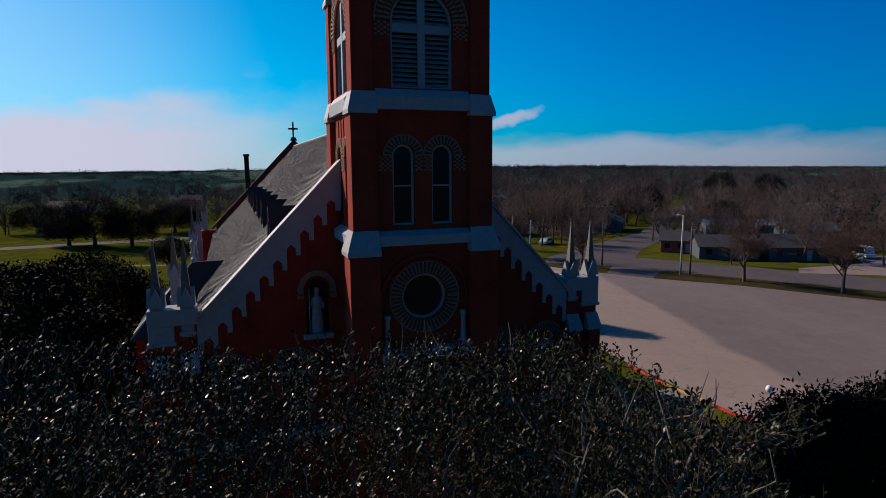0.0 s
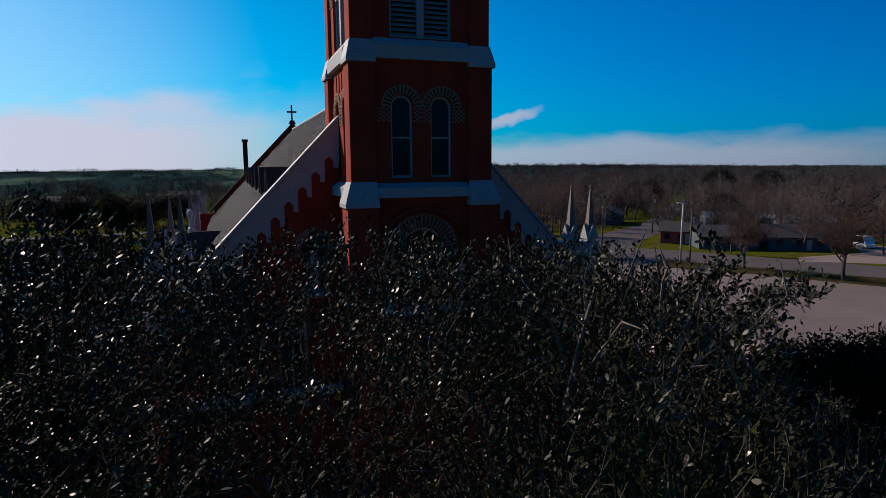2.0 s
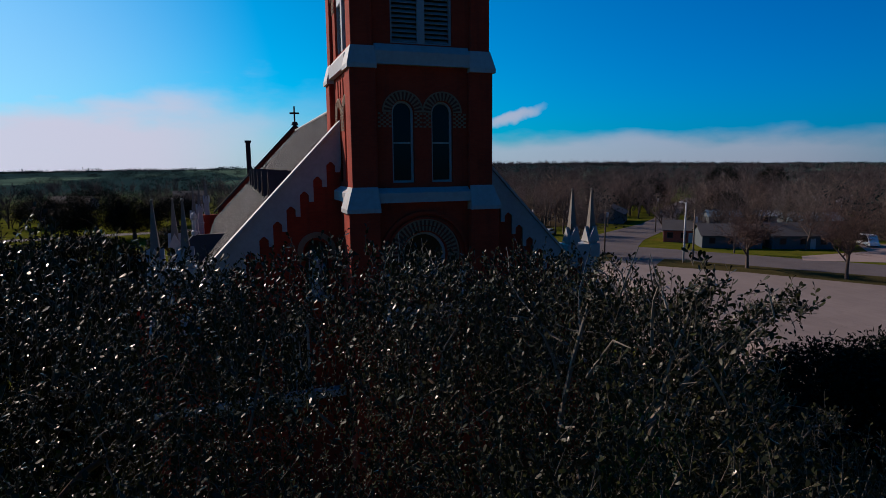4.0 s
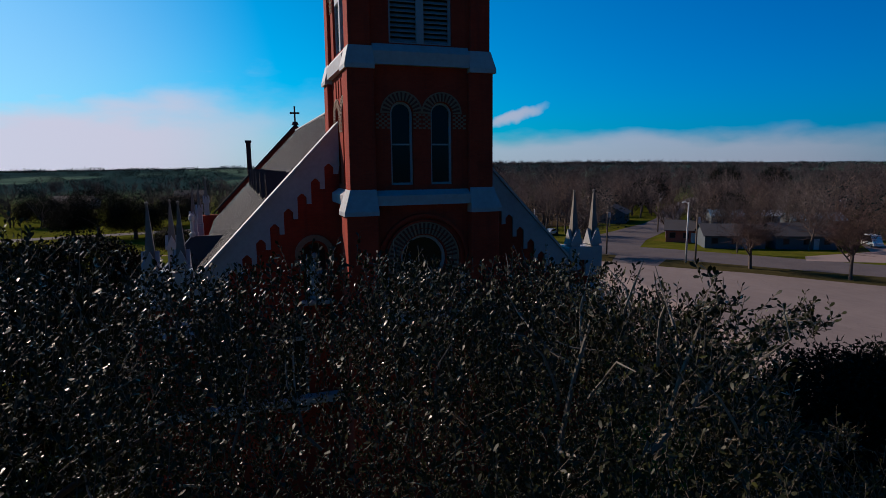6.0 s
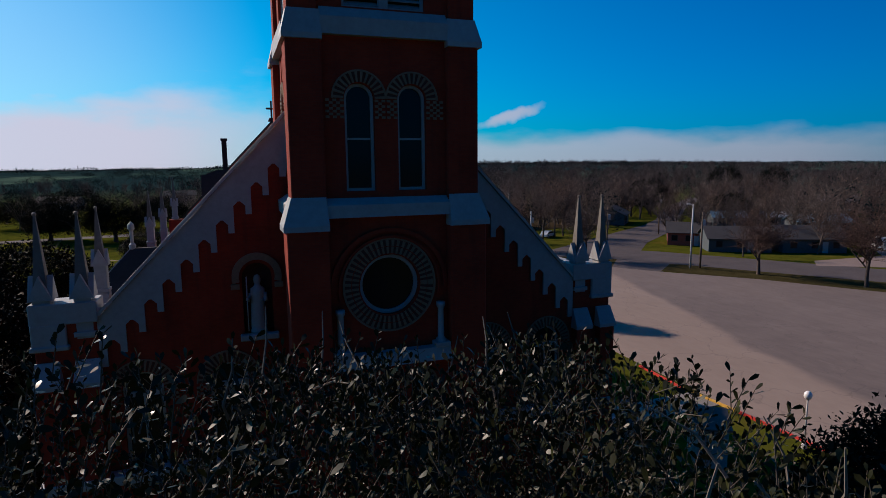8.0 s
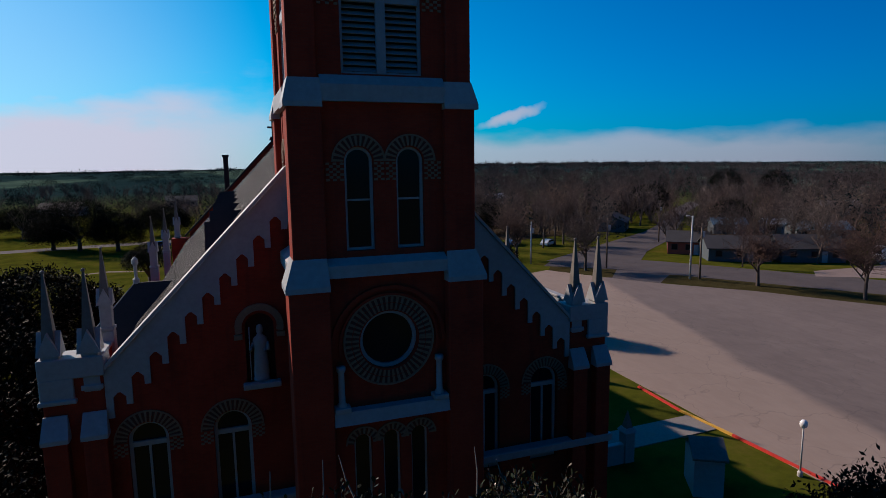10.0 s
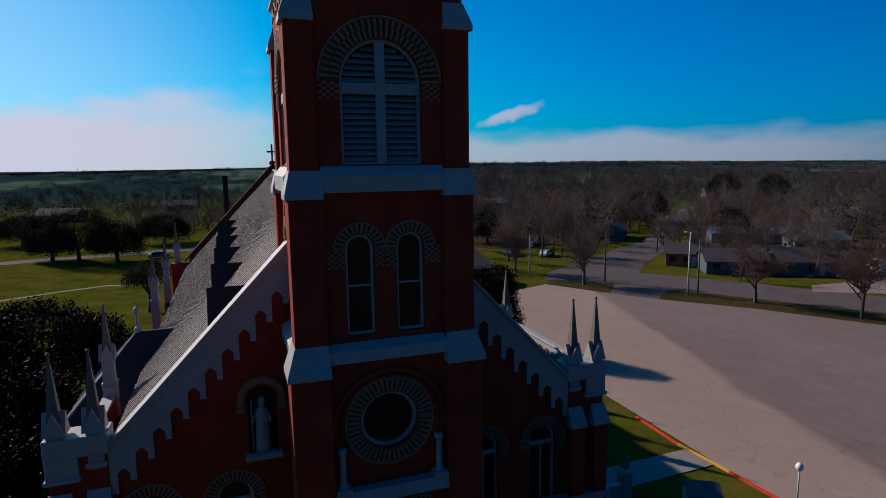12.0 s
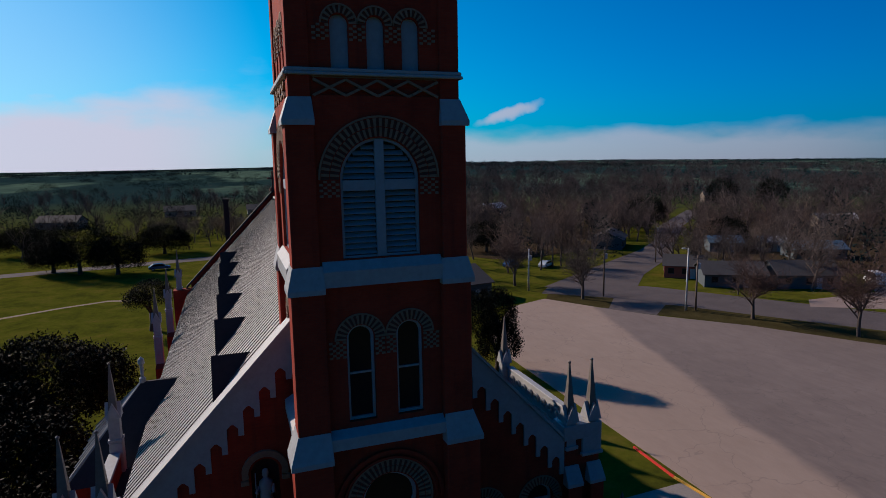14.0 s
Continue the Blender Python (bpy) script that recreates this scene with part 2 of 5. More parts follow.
def leaf_skin(name, colour, rough=0.38, spec=0.5):
    k = Nodes(name)
    g = k.n.new("ShaderNodeNewGeometry")
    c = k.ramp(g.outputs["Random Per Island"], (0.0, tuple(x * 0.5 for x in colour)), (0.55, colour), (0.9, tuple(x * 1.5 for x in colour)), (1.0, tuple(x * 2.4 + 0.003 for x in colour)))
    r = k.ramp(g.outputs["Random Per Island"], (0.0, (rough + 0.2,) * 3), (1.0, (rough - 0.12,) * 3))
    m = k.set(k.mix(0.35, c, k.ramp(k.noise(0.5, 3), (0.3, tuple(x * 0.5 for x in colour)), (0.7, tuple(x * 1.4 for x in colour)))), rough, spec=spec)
    k.l.new(r, k.b.inputs["Roughness"])
    return m


def glass_pane():
    k = Nodes("dark_window_glass")
    k.bump(k.noise(1.5, 2), 0.05, 0.02)
    return k.set((0.010, 0.012, 0.016), 0.12, 0.0, 0.2)


def twig_skin():
    """Fine bare twigs: each tree has its own grey, brown or reddish cast."""
    k = Nodes("bare_twigs")
    ob, g = k.n.new("ShaderNodeObjectInfo"), k.n.new("ShaderNodeNewGeometry")
    tree = k.ramp(ob.outputs["Random"], (0.0, (0.055, 0.046, 0.045)), (0.3, (0.12, 0.096, 0.088)), (0.55, (0.10, 0.064, 0.054)), (0.8, (0.17, 0.143, 0.128)), (1.0, (0.18, 0.12, 0.085)))
    bar = k.ramp(g.outputs["Random Per Island"], (0.0, (0.45, 0.45, 0.45)), (0.7, (1, 1, 1)), (1.0, (1.8, 1.75, 1.7)))
    return k.set(k.mix(1.0, tree, bar, "MULTIPLY"), 0.9, spec=0.15)


BRICK = brick_wall()
WHITE = plain("weathered_white_paint", (0.32, 0.325, 0.33), 0.6, 5, 0.6, 0.16)
STONE = plain("buff_arch_brick", (0.24, 0.15, 0.095), 0.85, 9, 1.0, 0.25)
DARKBRICK = plain("dark_arch_brick", (0.10, 0.035, 0.025), 0.9, 9, 1.0, 0.25)
ROOF = roof_metal()
GLASS = glass_pane()
SEAM = plain("dark_roof_seam", (0.045, 0.042, 0.045), 0.6, 5, 0.6, 0.2)
# near-black: dark roofwork, and shade painted into dormer, aisle and chapel roofs
DARK_SHADED = plain("dark_roof_shingle", (0.018, 0.017, 0.018), 0.9, 6, 0.6, 0.3)
SLAT = plain("grey_blue_louvre_paint", (0.26, 0.29, 0.32), 0.6, 5, 0.8, 0.15)
SPIRE = plain("stained_grey_metal", (0.14, 0.125, 0.11), 0.6, 5, 0.8, 0.3)
# near-black colour stands in for the lack of light inside the tower
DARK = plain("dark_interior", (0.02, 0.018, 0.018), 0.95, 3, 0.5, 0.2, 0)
LOT = lot_surface()
LAND = land_surface()
STREET = plain("street_asphalt", (0.095, 0.080, 0.080), 0.95, 4, 0.25, 0.3, spec=0.15)
CONCRETE = plain("pale_concrete", (0.22, 0.195, 0.175), 0.9, 6, 0.4, 0.2)
KERB_RED = plain("red_kerb_paint", (0.55, 0.035, 0.02), 0.6, 6, 0.8, 0.25)
KERB_YELLOW = plain("yellow_kerb_paint", (0.62, 0.36, 0.05), 0.6, 6, 0.8, 0.2)
BARK = plain("grey_brown_bark", (0.085, 0.062, 0.05), 0.95, 10, 1.2, 0.3)
BARETWIG = twig_skin()
LEAF = leaf_skin("glossy_dark_leaf", (0.020, 0.021, 0.006), 0.38, 0.17)
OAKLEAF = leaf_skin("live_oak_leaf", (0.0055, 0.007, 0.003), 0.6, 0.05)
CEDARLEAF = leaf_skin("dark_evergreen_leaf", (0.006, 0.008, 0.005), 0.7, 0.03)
TWIG = plain("pale_twig_bark", (0.10, 0.078, 0.055), 0.9, 10, 1.5, 0.3)
PALETWIG = plain("pale_lichened_bark", (0.15, 0.125, 0.095), 0.9, 10, 1.5, 0.3)
HOUSE_GREY = plain("grey_shingles", (0.045, 0.042, 0.045), 0.9, 4, 0.5, 0.25)
HOUSE_PALE = plain("pale_metal_sheet", (0.34, 0.355, 0.37), 0.5, 2, 0.4, 0.12)
HOUSE_BLUE = plain("blue_metal_sheet", (0.09, 0.17, 0.24), 0.5, 2, 0.4, 0.15)
SIDING = plain("grey_green_siding", (0.065, 0.08, 0.09), 0.8, 3, 0.5, 0.15)
SIDING_TAN = plain("tan_siding", (0.34, 0.27, 0.20), 0.8, 3, 0.5, 0.15)
FARBRICK = plain("red_house_brick", (0.30, 0.07, 0.045), 0.9, 4, 0.5, 0.2)
POLEWOOD = plain("weathered_pole_wood", (0.15, 0.11, 0.08), 0.9, 6, 0.8, 0.3)
POLEGREY = plain("pale_metal_pole", (0.45, 0.44, 0.42), 0.5, 4, 0.8, 0.15)
TYRE = plain("black_rubber", (0.02, 0.02, 0.02), 0.8, 8, 1, 0.2, 0)
CAR_BLUE = plain("blue_car_paint", (0.04, 0.10, 0.22), 0.25, 3, 0.5, 0.08, 0)
CAR_WHITE = plain("white_car_paint", (0.72, 0.72, 0.72), 0.25, 3, 0.5, 0.05, 0)
GLOBE = plain("white_lamp_globe", (0.8, 0.8, 0.8), 0.3, 3, 0.5, 0.03, 0)
FARWOOD = plain("far_winter_wood", (0.080, 0.062, 0.060), 0.95, 0.35, 0.07, 0.7, 0, island=True, spec=0.05)
# blue-green base: distance haze painted into the trees' own colour
HAZED_EVERGREEN = plain("far_evergreen_wood", (0.008, 0.020, 0.021), 0.95, 0.8, 0.02, 0.4, 0, spec=0.05)
VERGE = plain("worn_winter_verge", (0.050, 0.042, 0.018), 1.0, 5, 0.4, 0.5, spec=0.0)
LITTER = plain("leaf_litter", (0.048, 0.036, 0.022), 1.0, 3, 0.12, 0.5, spec=0.0)
DRIVE = plain("pale_gravel_drive", (0.24, 0.185, 0.165), 0.95, 5, 0.4, 0.2, spec=0.1)
DIRT = plain("bare_dirt", (0.16, 0.11, 0.055), 0.95, 4, 0.3, 0.3)

# ---- building helpers ----


def finish(bm, name, material, parent=None, label="", smooth=False):
    bmesh.ops.recalc_face_normals(bm, faces=bm.faces)
    me = bpy.data.meshes.new(name)
    bm.to_mesh(me)
    bm.free()
    me.materials.append(material)
    if smooth:
        me.polygons.foreach_set("use_smooth", [True] * len(me.polygons))
    ob = new(name, me)
    if parent is not None:
        ob.parent = parent
    if label:
        tagged(ob, label)
    return ob


def part(name, bm, material, parent, label="", smooth=False):
    return finish(bm, name, material, parent, label, smooth)


def thing(name, label, category, at=(0, 0, 0), group="", kind="", turn=0.0):
    ob = new(name)
    ob.matrix_basis = pose(*at, 0, 0, turn)
    return tagged(ob, label, category, group, kind)


def repeat(source, m, parent):
    """One more object on the mesh of source, under the parent."""
    ob = new(source.name.split(".")[0], source.data)
    ob.parent = parent
    ob.matrix_basis = m
    return ob


def box(x0, x1, y0, y1, z0, z1, bevel=0.0, bm=None):
    bm = bm or bmesh.new()
    v = [bm.verts.new(p) for p in ((x0, y0, z0), (x1, y0, z0), (x1, y1, z0), (x0, y1, z0), (x0, y0, z1), (x1, y0, z1), (x1, y1, z1), (x0, y1, z1))]
    f = [bm.faces.new([v[i] for i in q]) for q in ((3, 2, 1, 0), (4, 5, 6, 7), (0, 1, 5, 4), (1, 2, 6, 5), (2, 3, 7, 6), (3, 0, 4, 7))]
    if bevel:
        bmesh.ops.bevel(bm, geom=list({e for q in f for e in q.edges}), offset=bevel, segments=1, affect="EDGES")
    return bm


def frustum(lo, hi, z0, z1, bm=None):
    """A block between two rectangles (x0, x1, y0, y1) at two heights."""
    bm = bm or bmesh.new()
    a = [bm.verts.new(p) for p in ((lo[0], lo[2], z0), (lo[1], lo[2], z0), (lo[1], lo[3], z0), (lo[0], lo[3], z0))]
    b = [bm.verts.new(p) for p in ((hi[0], hi[2], z1), (hi[1], hi[2], z1), (hi[1], hi[3], z1), (hi[0], hi[3], z1))]
    bm.faces.new(a[::-1])
    bm.faces.new(b)
    for i in range(4):
        j = (i + 1) % 4
        bm.faces.new((a[i], a[j], b[j], b[i]))
    return bm


def slab(contours, depth, m=None):
    """A plate cut out by contours of (u, v): the outline, then holes. u runs along x, v up; it goes depth back along y."""
    bm = bmesh.new()
    edges = []
    for c in contours:
        v = [bm.verts.new((u, 0, w)) for u, w in c]
        edges += [bm.edges.new((v[i], v[(i + 1) % len(v)])) for i in range(len(v))]
    bmesh.ops.triangle_fill(bm, use_beauty=True, use_dissolve=False, edges=edges)
    geom = bmesh.ops.extrude_face_region(bm, geom=bm.faces[:] + bm.edges[:])["geom"]
    bmesh.ops.translate(bm, vec=(0, depth, 0), verts=[g for g in geom if isinstance(g, bmesh.types.BMVert)])
    bmesh.ops.transform(bm, matrix=m or Matrix(), verts=bm.verts)
    return bm


def arch(cx, half, z0, spring, n=16):
    """The outline of a round-headed opening."""
    return [(cx - half, z0), (cx + half, z0)] + [(cx + half * math.cos(math.pi * i / n), spring + half * math.sin(math.pi * i / n)) for i in range(n + 1)]


def circle(cx, cz, r, n=40):
    return [(cx + r * math.cos(2 * math.pi * i / n), cz + r * math.sin(2 * math.pi * i / n)) for i in range(n)]


def rect(x0, x1, z0, z1):
    return [(x0, z0), (x1, z0), (x1, z1), (x0, z1)]


def ring(cx, cz, r0, r1, a0, a1, depth, m, n=24):
    """A flat arched moulding between two radii."""
    outline = [(cx + r1 * math.cos(a0 + (a1 - a0) * i / n), cz + r1 * math.sin(a0 + (a1 - a0) * i / n)) for i in range(n + 1)]
    outline += [(cx + r0 * math.cos(a1 - (a1 - a0) * i / n), cz + r0 * math.sin(a1 - (a1 - a0) * i / n)) for i in range(n + 1)]
    return slab([outline], depth, m)


def tube(points, radii, sides=8, bm=None):
    """A round bar along points."""
    bm = bm or bmesh.new()
    rings = []
    for i, p in enumerate(points):
        p = Vector(p)
        d = (Vector(points[min(i + 1, len(points) - 1)]) - Vector(points[max(i - 1, 0)])).normalized()
        side = d.orthogonal().normalized()
        up = d.cross(side)
        rings.append([bm.verts.new(p + radii[i] * (math.cos(2 * math.pi * k / sides) * side + math.sin(2 * math.pi * k / sides) * up)) for k in range(sides)])
    for a, b in zip(rings, rings[1:]):
        for k in range(sides):
            bm.faces.new((a[k], a[(k + 1) % sides], b[(k + 1) % sides], b[k]))
    bm.faces.new(rings[0][::-1])
    bm.faces.new(rings[-1])
    return bm


def lathe(profile, sides=16, m=None):
    bm = bmesh.new()
    rings = [[bm.verts.new((r * math.cos(2 * math.pi * k / sides), r * math.sin(2 * math.pi * k / sides), z)) for k in range(sides)] for r, z in profile]
    for a, b in zip(rings, rings[1:]):
        for k in range(sides):
            bm.faces.new((a[k], a[(k + 1) % sides], b[(k + 1) % sides], b[k]))
    bm.faces.new(rings[0][::-1])
    bm.faces.new(rings[-1])
    bmesh.ops.transform(bm, matrix=m or Matrix(), verts=bm.verts)
    return bm


def loose_mesh(name, verts, faces, material, parent=None, label="", kind=""):
    me = bpy.data.meshes.new(name)
    me.vertices.add(len(verts))
    me.vertices.foreach_set("co", np.asarray(verts, dtype=np.float32).ravel())
    faces = np.asarray(faces, dtype=np.int32)
    k = faces.shape[1]
    me.loops.add(faces.size)
    me.loops.foreach_set("vertex_index", faces.ravel())
    me.polygons.add(len(faces))
    me.polygons.foreach_set("loop_start", np.arange(len(faces), dtype=np.int32) * k)
    me.update(calc_edges=True)
    me.materials.append(material)
    ob = new(name, me)
    if parent is not None:
        ob.parent = parent
    return tagged(ob, label, "", "", kind)

# ---- ground, lot and streets ----


def land_height(x, y):
    """Level round the church, rolling gently far off."""
    d = math.hypot(x - 20, y - 30)
    k = min(1.0, max(0.0, (d - 260) / 900))
    return k * k * (3 - 2 * k) * (10 * noise.noise((x * 0.0011, y * 0.0011, 0.3)) + 13 * noise.noise((x * 0.0004, y * 0.0004, 4.1)) + 4)


def make_ground():
    rings = [0, 40, 80, 130, 190, 260, 340, 440, 560, 700, 880, 1100, 1400, 1750, 2150, 2600, 3100, 3700, 4400]
    sides = 120
    verts, faces = [(20.0, 30.0, 0.0)], []
    for r in rings[1:]:
        for i in range(sides):
            a = 2 * math.pi * i / sides
            x, y = 20 + r * math.cos(a), 30 + r * math.sin(a)
            verts.append((x, y, land_height(x, y)))
    bm = bmesh.new()
    vs = [bm.verts.new(v) for v in verts]
    for i in range(sides):
        bm.faces.new((vs[0], vs[1 + i], vs[1 + (i + 1) % sides]))
    for k in range(len(rings) - 2):
        a, b = 1 + k * sides, 1 + (k + 1) * sides
        for i in range(sides):
            j = (i + 1) % sides
            bm.faces.new((vs[a + i], vs[b + i], vs[b + j], vs[a + j]))
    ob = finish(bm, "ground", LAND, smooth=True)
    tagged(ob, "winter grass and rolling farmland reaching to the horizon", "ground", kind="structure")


def flat(name, outline, z0, z1, material, label, category, bevel=0.0):
    bm = bmesh.new()
    f = bm.faces.new([bm.verts.new((x, y, z0)) for x, y in outline])
    top = bmesh.ops.extrude_face_region(bm, geom=[f])["geom"]
    bmesh.ops.translate(bm, vec=(0, 0, z1 - z0), verts=[g for g in top if isinstance(g, bmesh.types.BMVert)])
    return tagged(finish(bm, name, material), label, category, kind="structure")


make_ground()
flat("parking_lot", [(26.7, -60), (118, -27), (79.5, 24), (72.5, 34.7), (65.9, 45.8), (57.5, 55.6), (52.8, 62.6), (47.0, 73), (38.7, 70), (28.4, 55.5), (27.2, 46)], -0.3, 0.03, LOT,
     "wide worn asphalt parking lot with paler tracks and stains", "parking lot")
flat("road", [(131, -36), (141, -30), (90, 44), (71, 73), (64, 80), (52.5, 81.5), (48.6, 77), (56, 69.6), (52.6, 63), (57.6, 55.8), (64.4, 60.2), (79.5, 38)], -0.3, 0.025, STREET,
     "grey asphalt street running past the parking lot", "road")
flat("road_side", [(52, 82), (66.5, 73), (77, 84.1), (96.9, 99.8), (121.4, 125.3), (147, 152), (200, 200), (196, 205), (141, 157), (112.8, 125.3), (99.4, 113.8), (75.7, 98)], -0.3, 0.029, STREET,
     "narrow side street leading away between houses and trees", "road")
flat("road_far", [(-90, 140), (-90, 134.5), (8, 150), (6, 156)], -0.3, 0.022, STREET, "narrow lane behind the church lawn", "road")

flat("verge", [(120, -25), (128, -31), (79.0, 38.2), (71.2, 49.8), (64.4, 60.0), (63.2, 60.9), (57.6, 56.2), (65.9, 45.8), (72.5, 34.7), (79.5, 24)], -0.3, 0.034, VERGE, "thin worn winter grass between the lot and the street", "verge")
flat("verge_corner", [(47.2, 72.8), (53.2, 62.6), (58.4, 68.6), (49.5, 76.2)], -0.3, 0.034, VERGE, "worn grass corner under a bare tree", "verge")
flat("driveway", [(83.5, 50.6), (87.5, 54.2), (103, 53.5), (112, 62), (116, 58), (106, 47), (94.5, 43.5)], -0.3, 0.034, DRIVE, "pale gravel drive beside the street", "driveway")
flat("wood_floor", [(60, 112), (88, 120), (106, 138), (138, 170), (180, 210), (60, 250), (10, 205), (24, 162)], -0.3, 0.012, LITTER, "brown leaf litter under the bare trees", "ground")
flat("wood_floor_second", [(106, 102), (126, 124), (156, 156), (200, 195), (262, 160), (240, 60), (150, 30), (118, 66), (104, 86)], -0.3, 0.012, LITTER, "brown leaf litter among the houses", "ground")


def kerb(name, a, b, material, label):
    d = (Vector(b) - Vector(a)).normalized()
    s = Vector((-d.y, d.x, 0)) * 0.09
    bm = bmesh.new()
    q = [Vector(a) - s, Vector(a) + s, Vector(b) + s, Vector(b) - s]
    lo = [bm.verts.new((p.x, p.y, -0.1)) for p in q]
    hi = [bm.verts.new((p.x, p.y, 0.17)) for p in q]
    bm.faces.new(lo[::-1])
    top = bm.faces.new(hi)
    for i in range(4):
        bm.faces.new((lo[i], lo[(i + 1) % 4], hi[(i + 1) % 4], hi[i]))
    bmesh.ops.bevel(bm, geom=list(top.edges), offset=0.025, segments=2, affect="EDGES")
    return tagged(finish(bm, name, material), label, "kerb", "painted kerb stretches", "structure")


kerb("kerb_red", (26.6, 21.2, 0), (26.4, 16.0, 0), KERB_RED, "red painted concrete kerb along the lot")
kerb("kerb_yellow", (26.4, 16.0, 0), (26.85, 11.4, 0), KERB_YELLOW, "yellow painted concrete kerb where the walk meets the lot")
kerb("kerb_red_second", (26.85, 11.4, 0), (27.3, 4.0, 0), KERB_RED, "red painted concrete kerb along the lawn")
kerb("kerb_red_third", (27.3, 4.0, 0), (28.2, -12.0, 0), KERB_RED, "red painted concrete kerb along the lawn")
flat("footpath", [(-75, 79), (-75, 77.8), (-52, 91), (-41.5, 95.8), (-34, 100.2), (-27, 103), (-19, 100.6), (-19, 101.6), (-27, 104.2), (-34, 101.4), (-41.5, 97.2), (-52, 92.4)], -0.2, 0.015, DIRT, "worn dirt track across the lawn", "path")
flat("pavement", [(11, 14.6), (11, 12.0), (26.6, 12.6), (26.35, 15.2)], -0.2, 0.06, CONCRETE, "pale concrete walk from the church to the lot", "pavement")

# ---- church ----
church = thing("church", "red brick church with white trim and a square bell tower", "church")
TC = 2.75                     # the tower's centre lies this far behind its front panel
FACES = [Matrix.Translation((0, TC, 0)) @ pose(0, 0, 0, 0, 0, a) @ Matrix.Translation((0, -TC, 0)) for a in (0, -90, 180, 90)]
FRONT, LEFT = FACES[0], FACES[1]


def voussoirs(owner, cx, cz, r0, r1, m, proud, a0=0.0, a1=math.pi, pitch=0.075, y=0.0):
    """A round of arch bricks set on edge, each second one dark and set back."""
    n = max(8, round((a1 - a0) * (r0 + r1) / 2 / pitch))
    mid, half = (r0 + r1) / 2, (r1 - r0) / 2 - 0.004
    w = (a1 - a0) * mid / n / 2 - 0.005
    pale = dark = None
    for i in range(n):
        a = a0 + (a1 - a0) * (i + 0.5) / n
        place = m @ pose(cx + mid * math.cos(a), y, cz + mid * math.sin(a)) @ pose(0, 0, 0, 0, 90 - math.degrees(a), 0)
        if i % 2 == 0:
            if pale is None:
                pale = part("brick", frustum((-w * r0 / mid, w * r0 / mid, -proud, 0.05), (-w * r1 / mid, w * r1 / mid, -proud, 0.05), -half, half), STONE, owner)
                pale.matrix_basis = place
            else:
                repeat(pale, place, owner)
        elif dark is None:
            dark = part("brick", frustum((-w * r0 / mid, w * r0 / mid, -proud * 0.25, 0.05), (-w * r1 / mid, w * r1 / mid, -proud * 0.25, 0.05), -half, half), DARKBRICK, owner)
            dark.matrix_basis = place
        else:
            repeat(dark, place, owner)


def checkers(owner, x0, x1, z0, z1, m, y=0.0):
    """Pale headers set in a chequered pattern beside an arch's foot."""
    first = None
    rows, cols = max(1, round((z1 - z0) / 0.085)), max(1, round((x1 - x0) / 0.12))
    for r in range(rows):
        for c in range(cols):
            if (r + c) % 2:
                continue
            place = m @ pose(x0 + (c + 0.5) * (x1 - x0) / cols, y, z0 + (r + 0.5) * (z1 - z0) / rows)
            if first is None:
                first = part("brick", box(-0.055, 0.055, -0.035, 0.04, -0.036, 0.036), STONE, owner)
                first.matrix_basis = place
            else:
                repeat(first, place, owner)


def corner_blocks(half, z0, z1, inner=1.95):
    """The four clasping corner buttresses of a stage."""
    for sx in (-1, 1):
        for sy in (-1, 1):
            x, y = sorted((sx * inner, sx * half)), sorted((TC + sy * inner, TC + sy * half))
            part("buttress", box(*x, *y, z0, z1, 0.03), BRICK, church)


def corner_caps(lo, hi, z0, z1, inner=1.95):
    """White weathered caps where the buttresses step in."""
    for sx in (-1, 1):
        for sy in (-1, 1):
            a = (*sorted((sx * (inner - 0.02), sx * (lo + 0.10))), *sorted((TC + sy * (inner - 0.02), TC + sy * (lo + 0.10))))
            b = (*sorted((sx * (inner + 0.02), sx * (hi + 0.02))), *sorted((TC + sy * (inner + 0.02), TC + sy * (hi + 0.02))))
            bm = box(*a, z0 - 0.10, z0 + 0.06)
            part("cap", frustum(a, b, z0 + 0.06, z1, bm), WHITE, church, "sloping white cap on the buttress")


def placed(bm, m):
    bmesh.ops.transform(bm, matrix=m, verts=bm.verts)
    return bm


def belts(z0, z1, proud, slope=0.25):
    for m in FACES:
        bm = box(-1.96, 1.96, -proud, 0.02, z0, z1 - slope)
        frustum((-1.96, 1.96, -proud, 0.02), (-1.96, 1.96, -0.01, 0.02), z1 - slope, z1, bm)
        part("string_course", placed(bm, m), WHITE, church, "white painted string course")


# stage heights: rose stage, window stage, belfry, top stage
Z1, Z2, Z3, Z4, ZT = 15.25, 20.62, 25.80, 27.15, 32.0
HA, HB, HC, HD = 3.18, 2.98, 2.88, 2.72
corner_blocks(HA, 0.0, Z1)
corner_blocks(HB, Z1, Z2)
corner_blocks(HC, Z2, Z3, 2.03)
corner_blocks(HD, Z3, ZT, 2.05)
corner_caps(HA, HB, Z1 - 0.2, 15.95)
corner_caps(HB, HC, Z2, 21.38)
corner_caps(HC, HD, Z3, 26.55, 2.03)
belts(15.31, 15.90, 0.32, 0.2)
belts(20.70, 21.50, 0.24, 0.3)

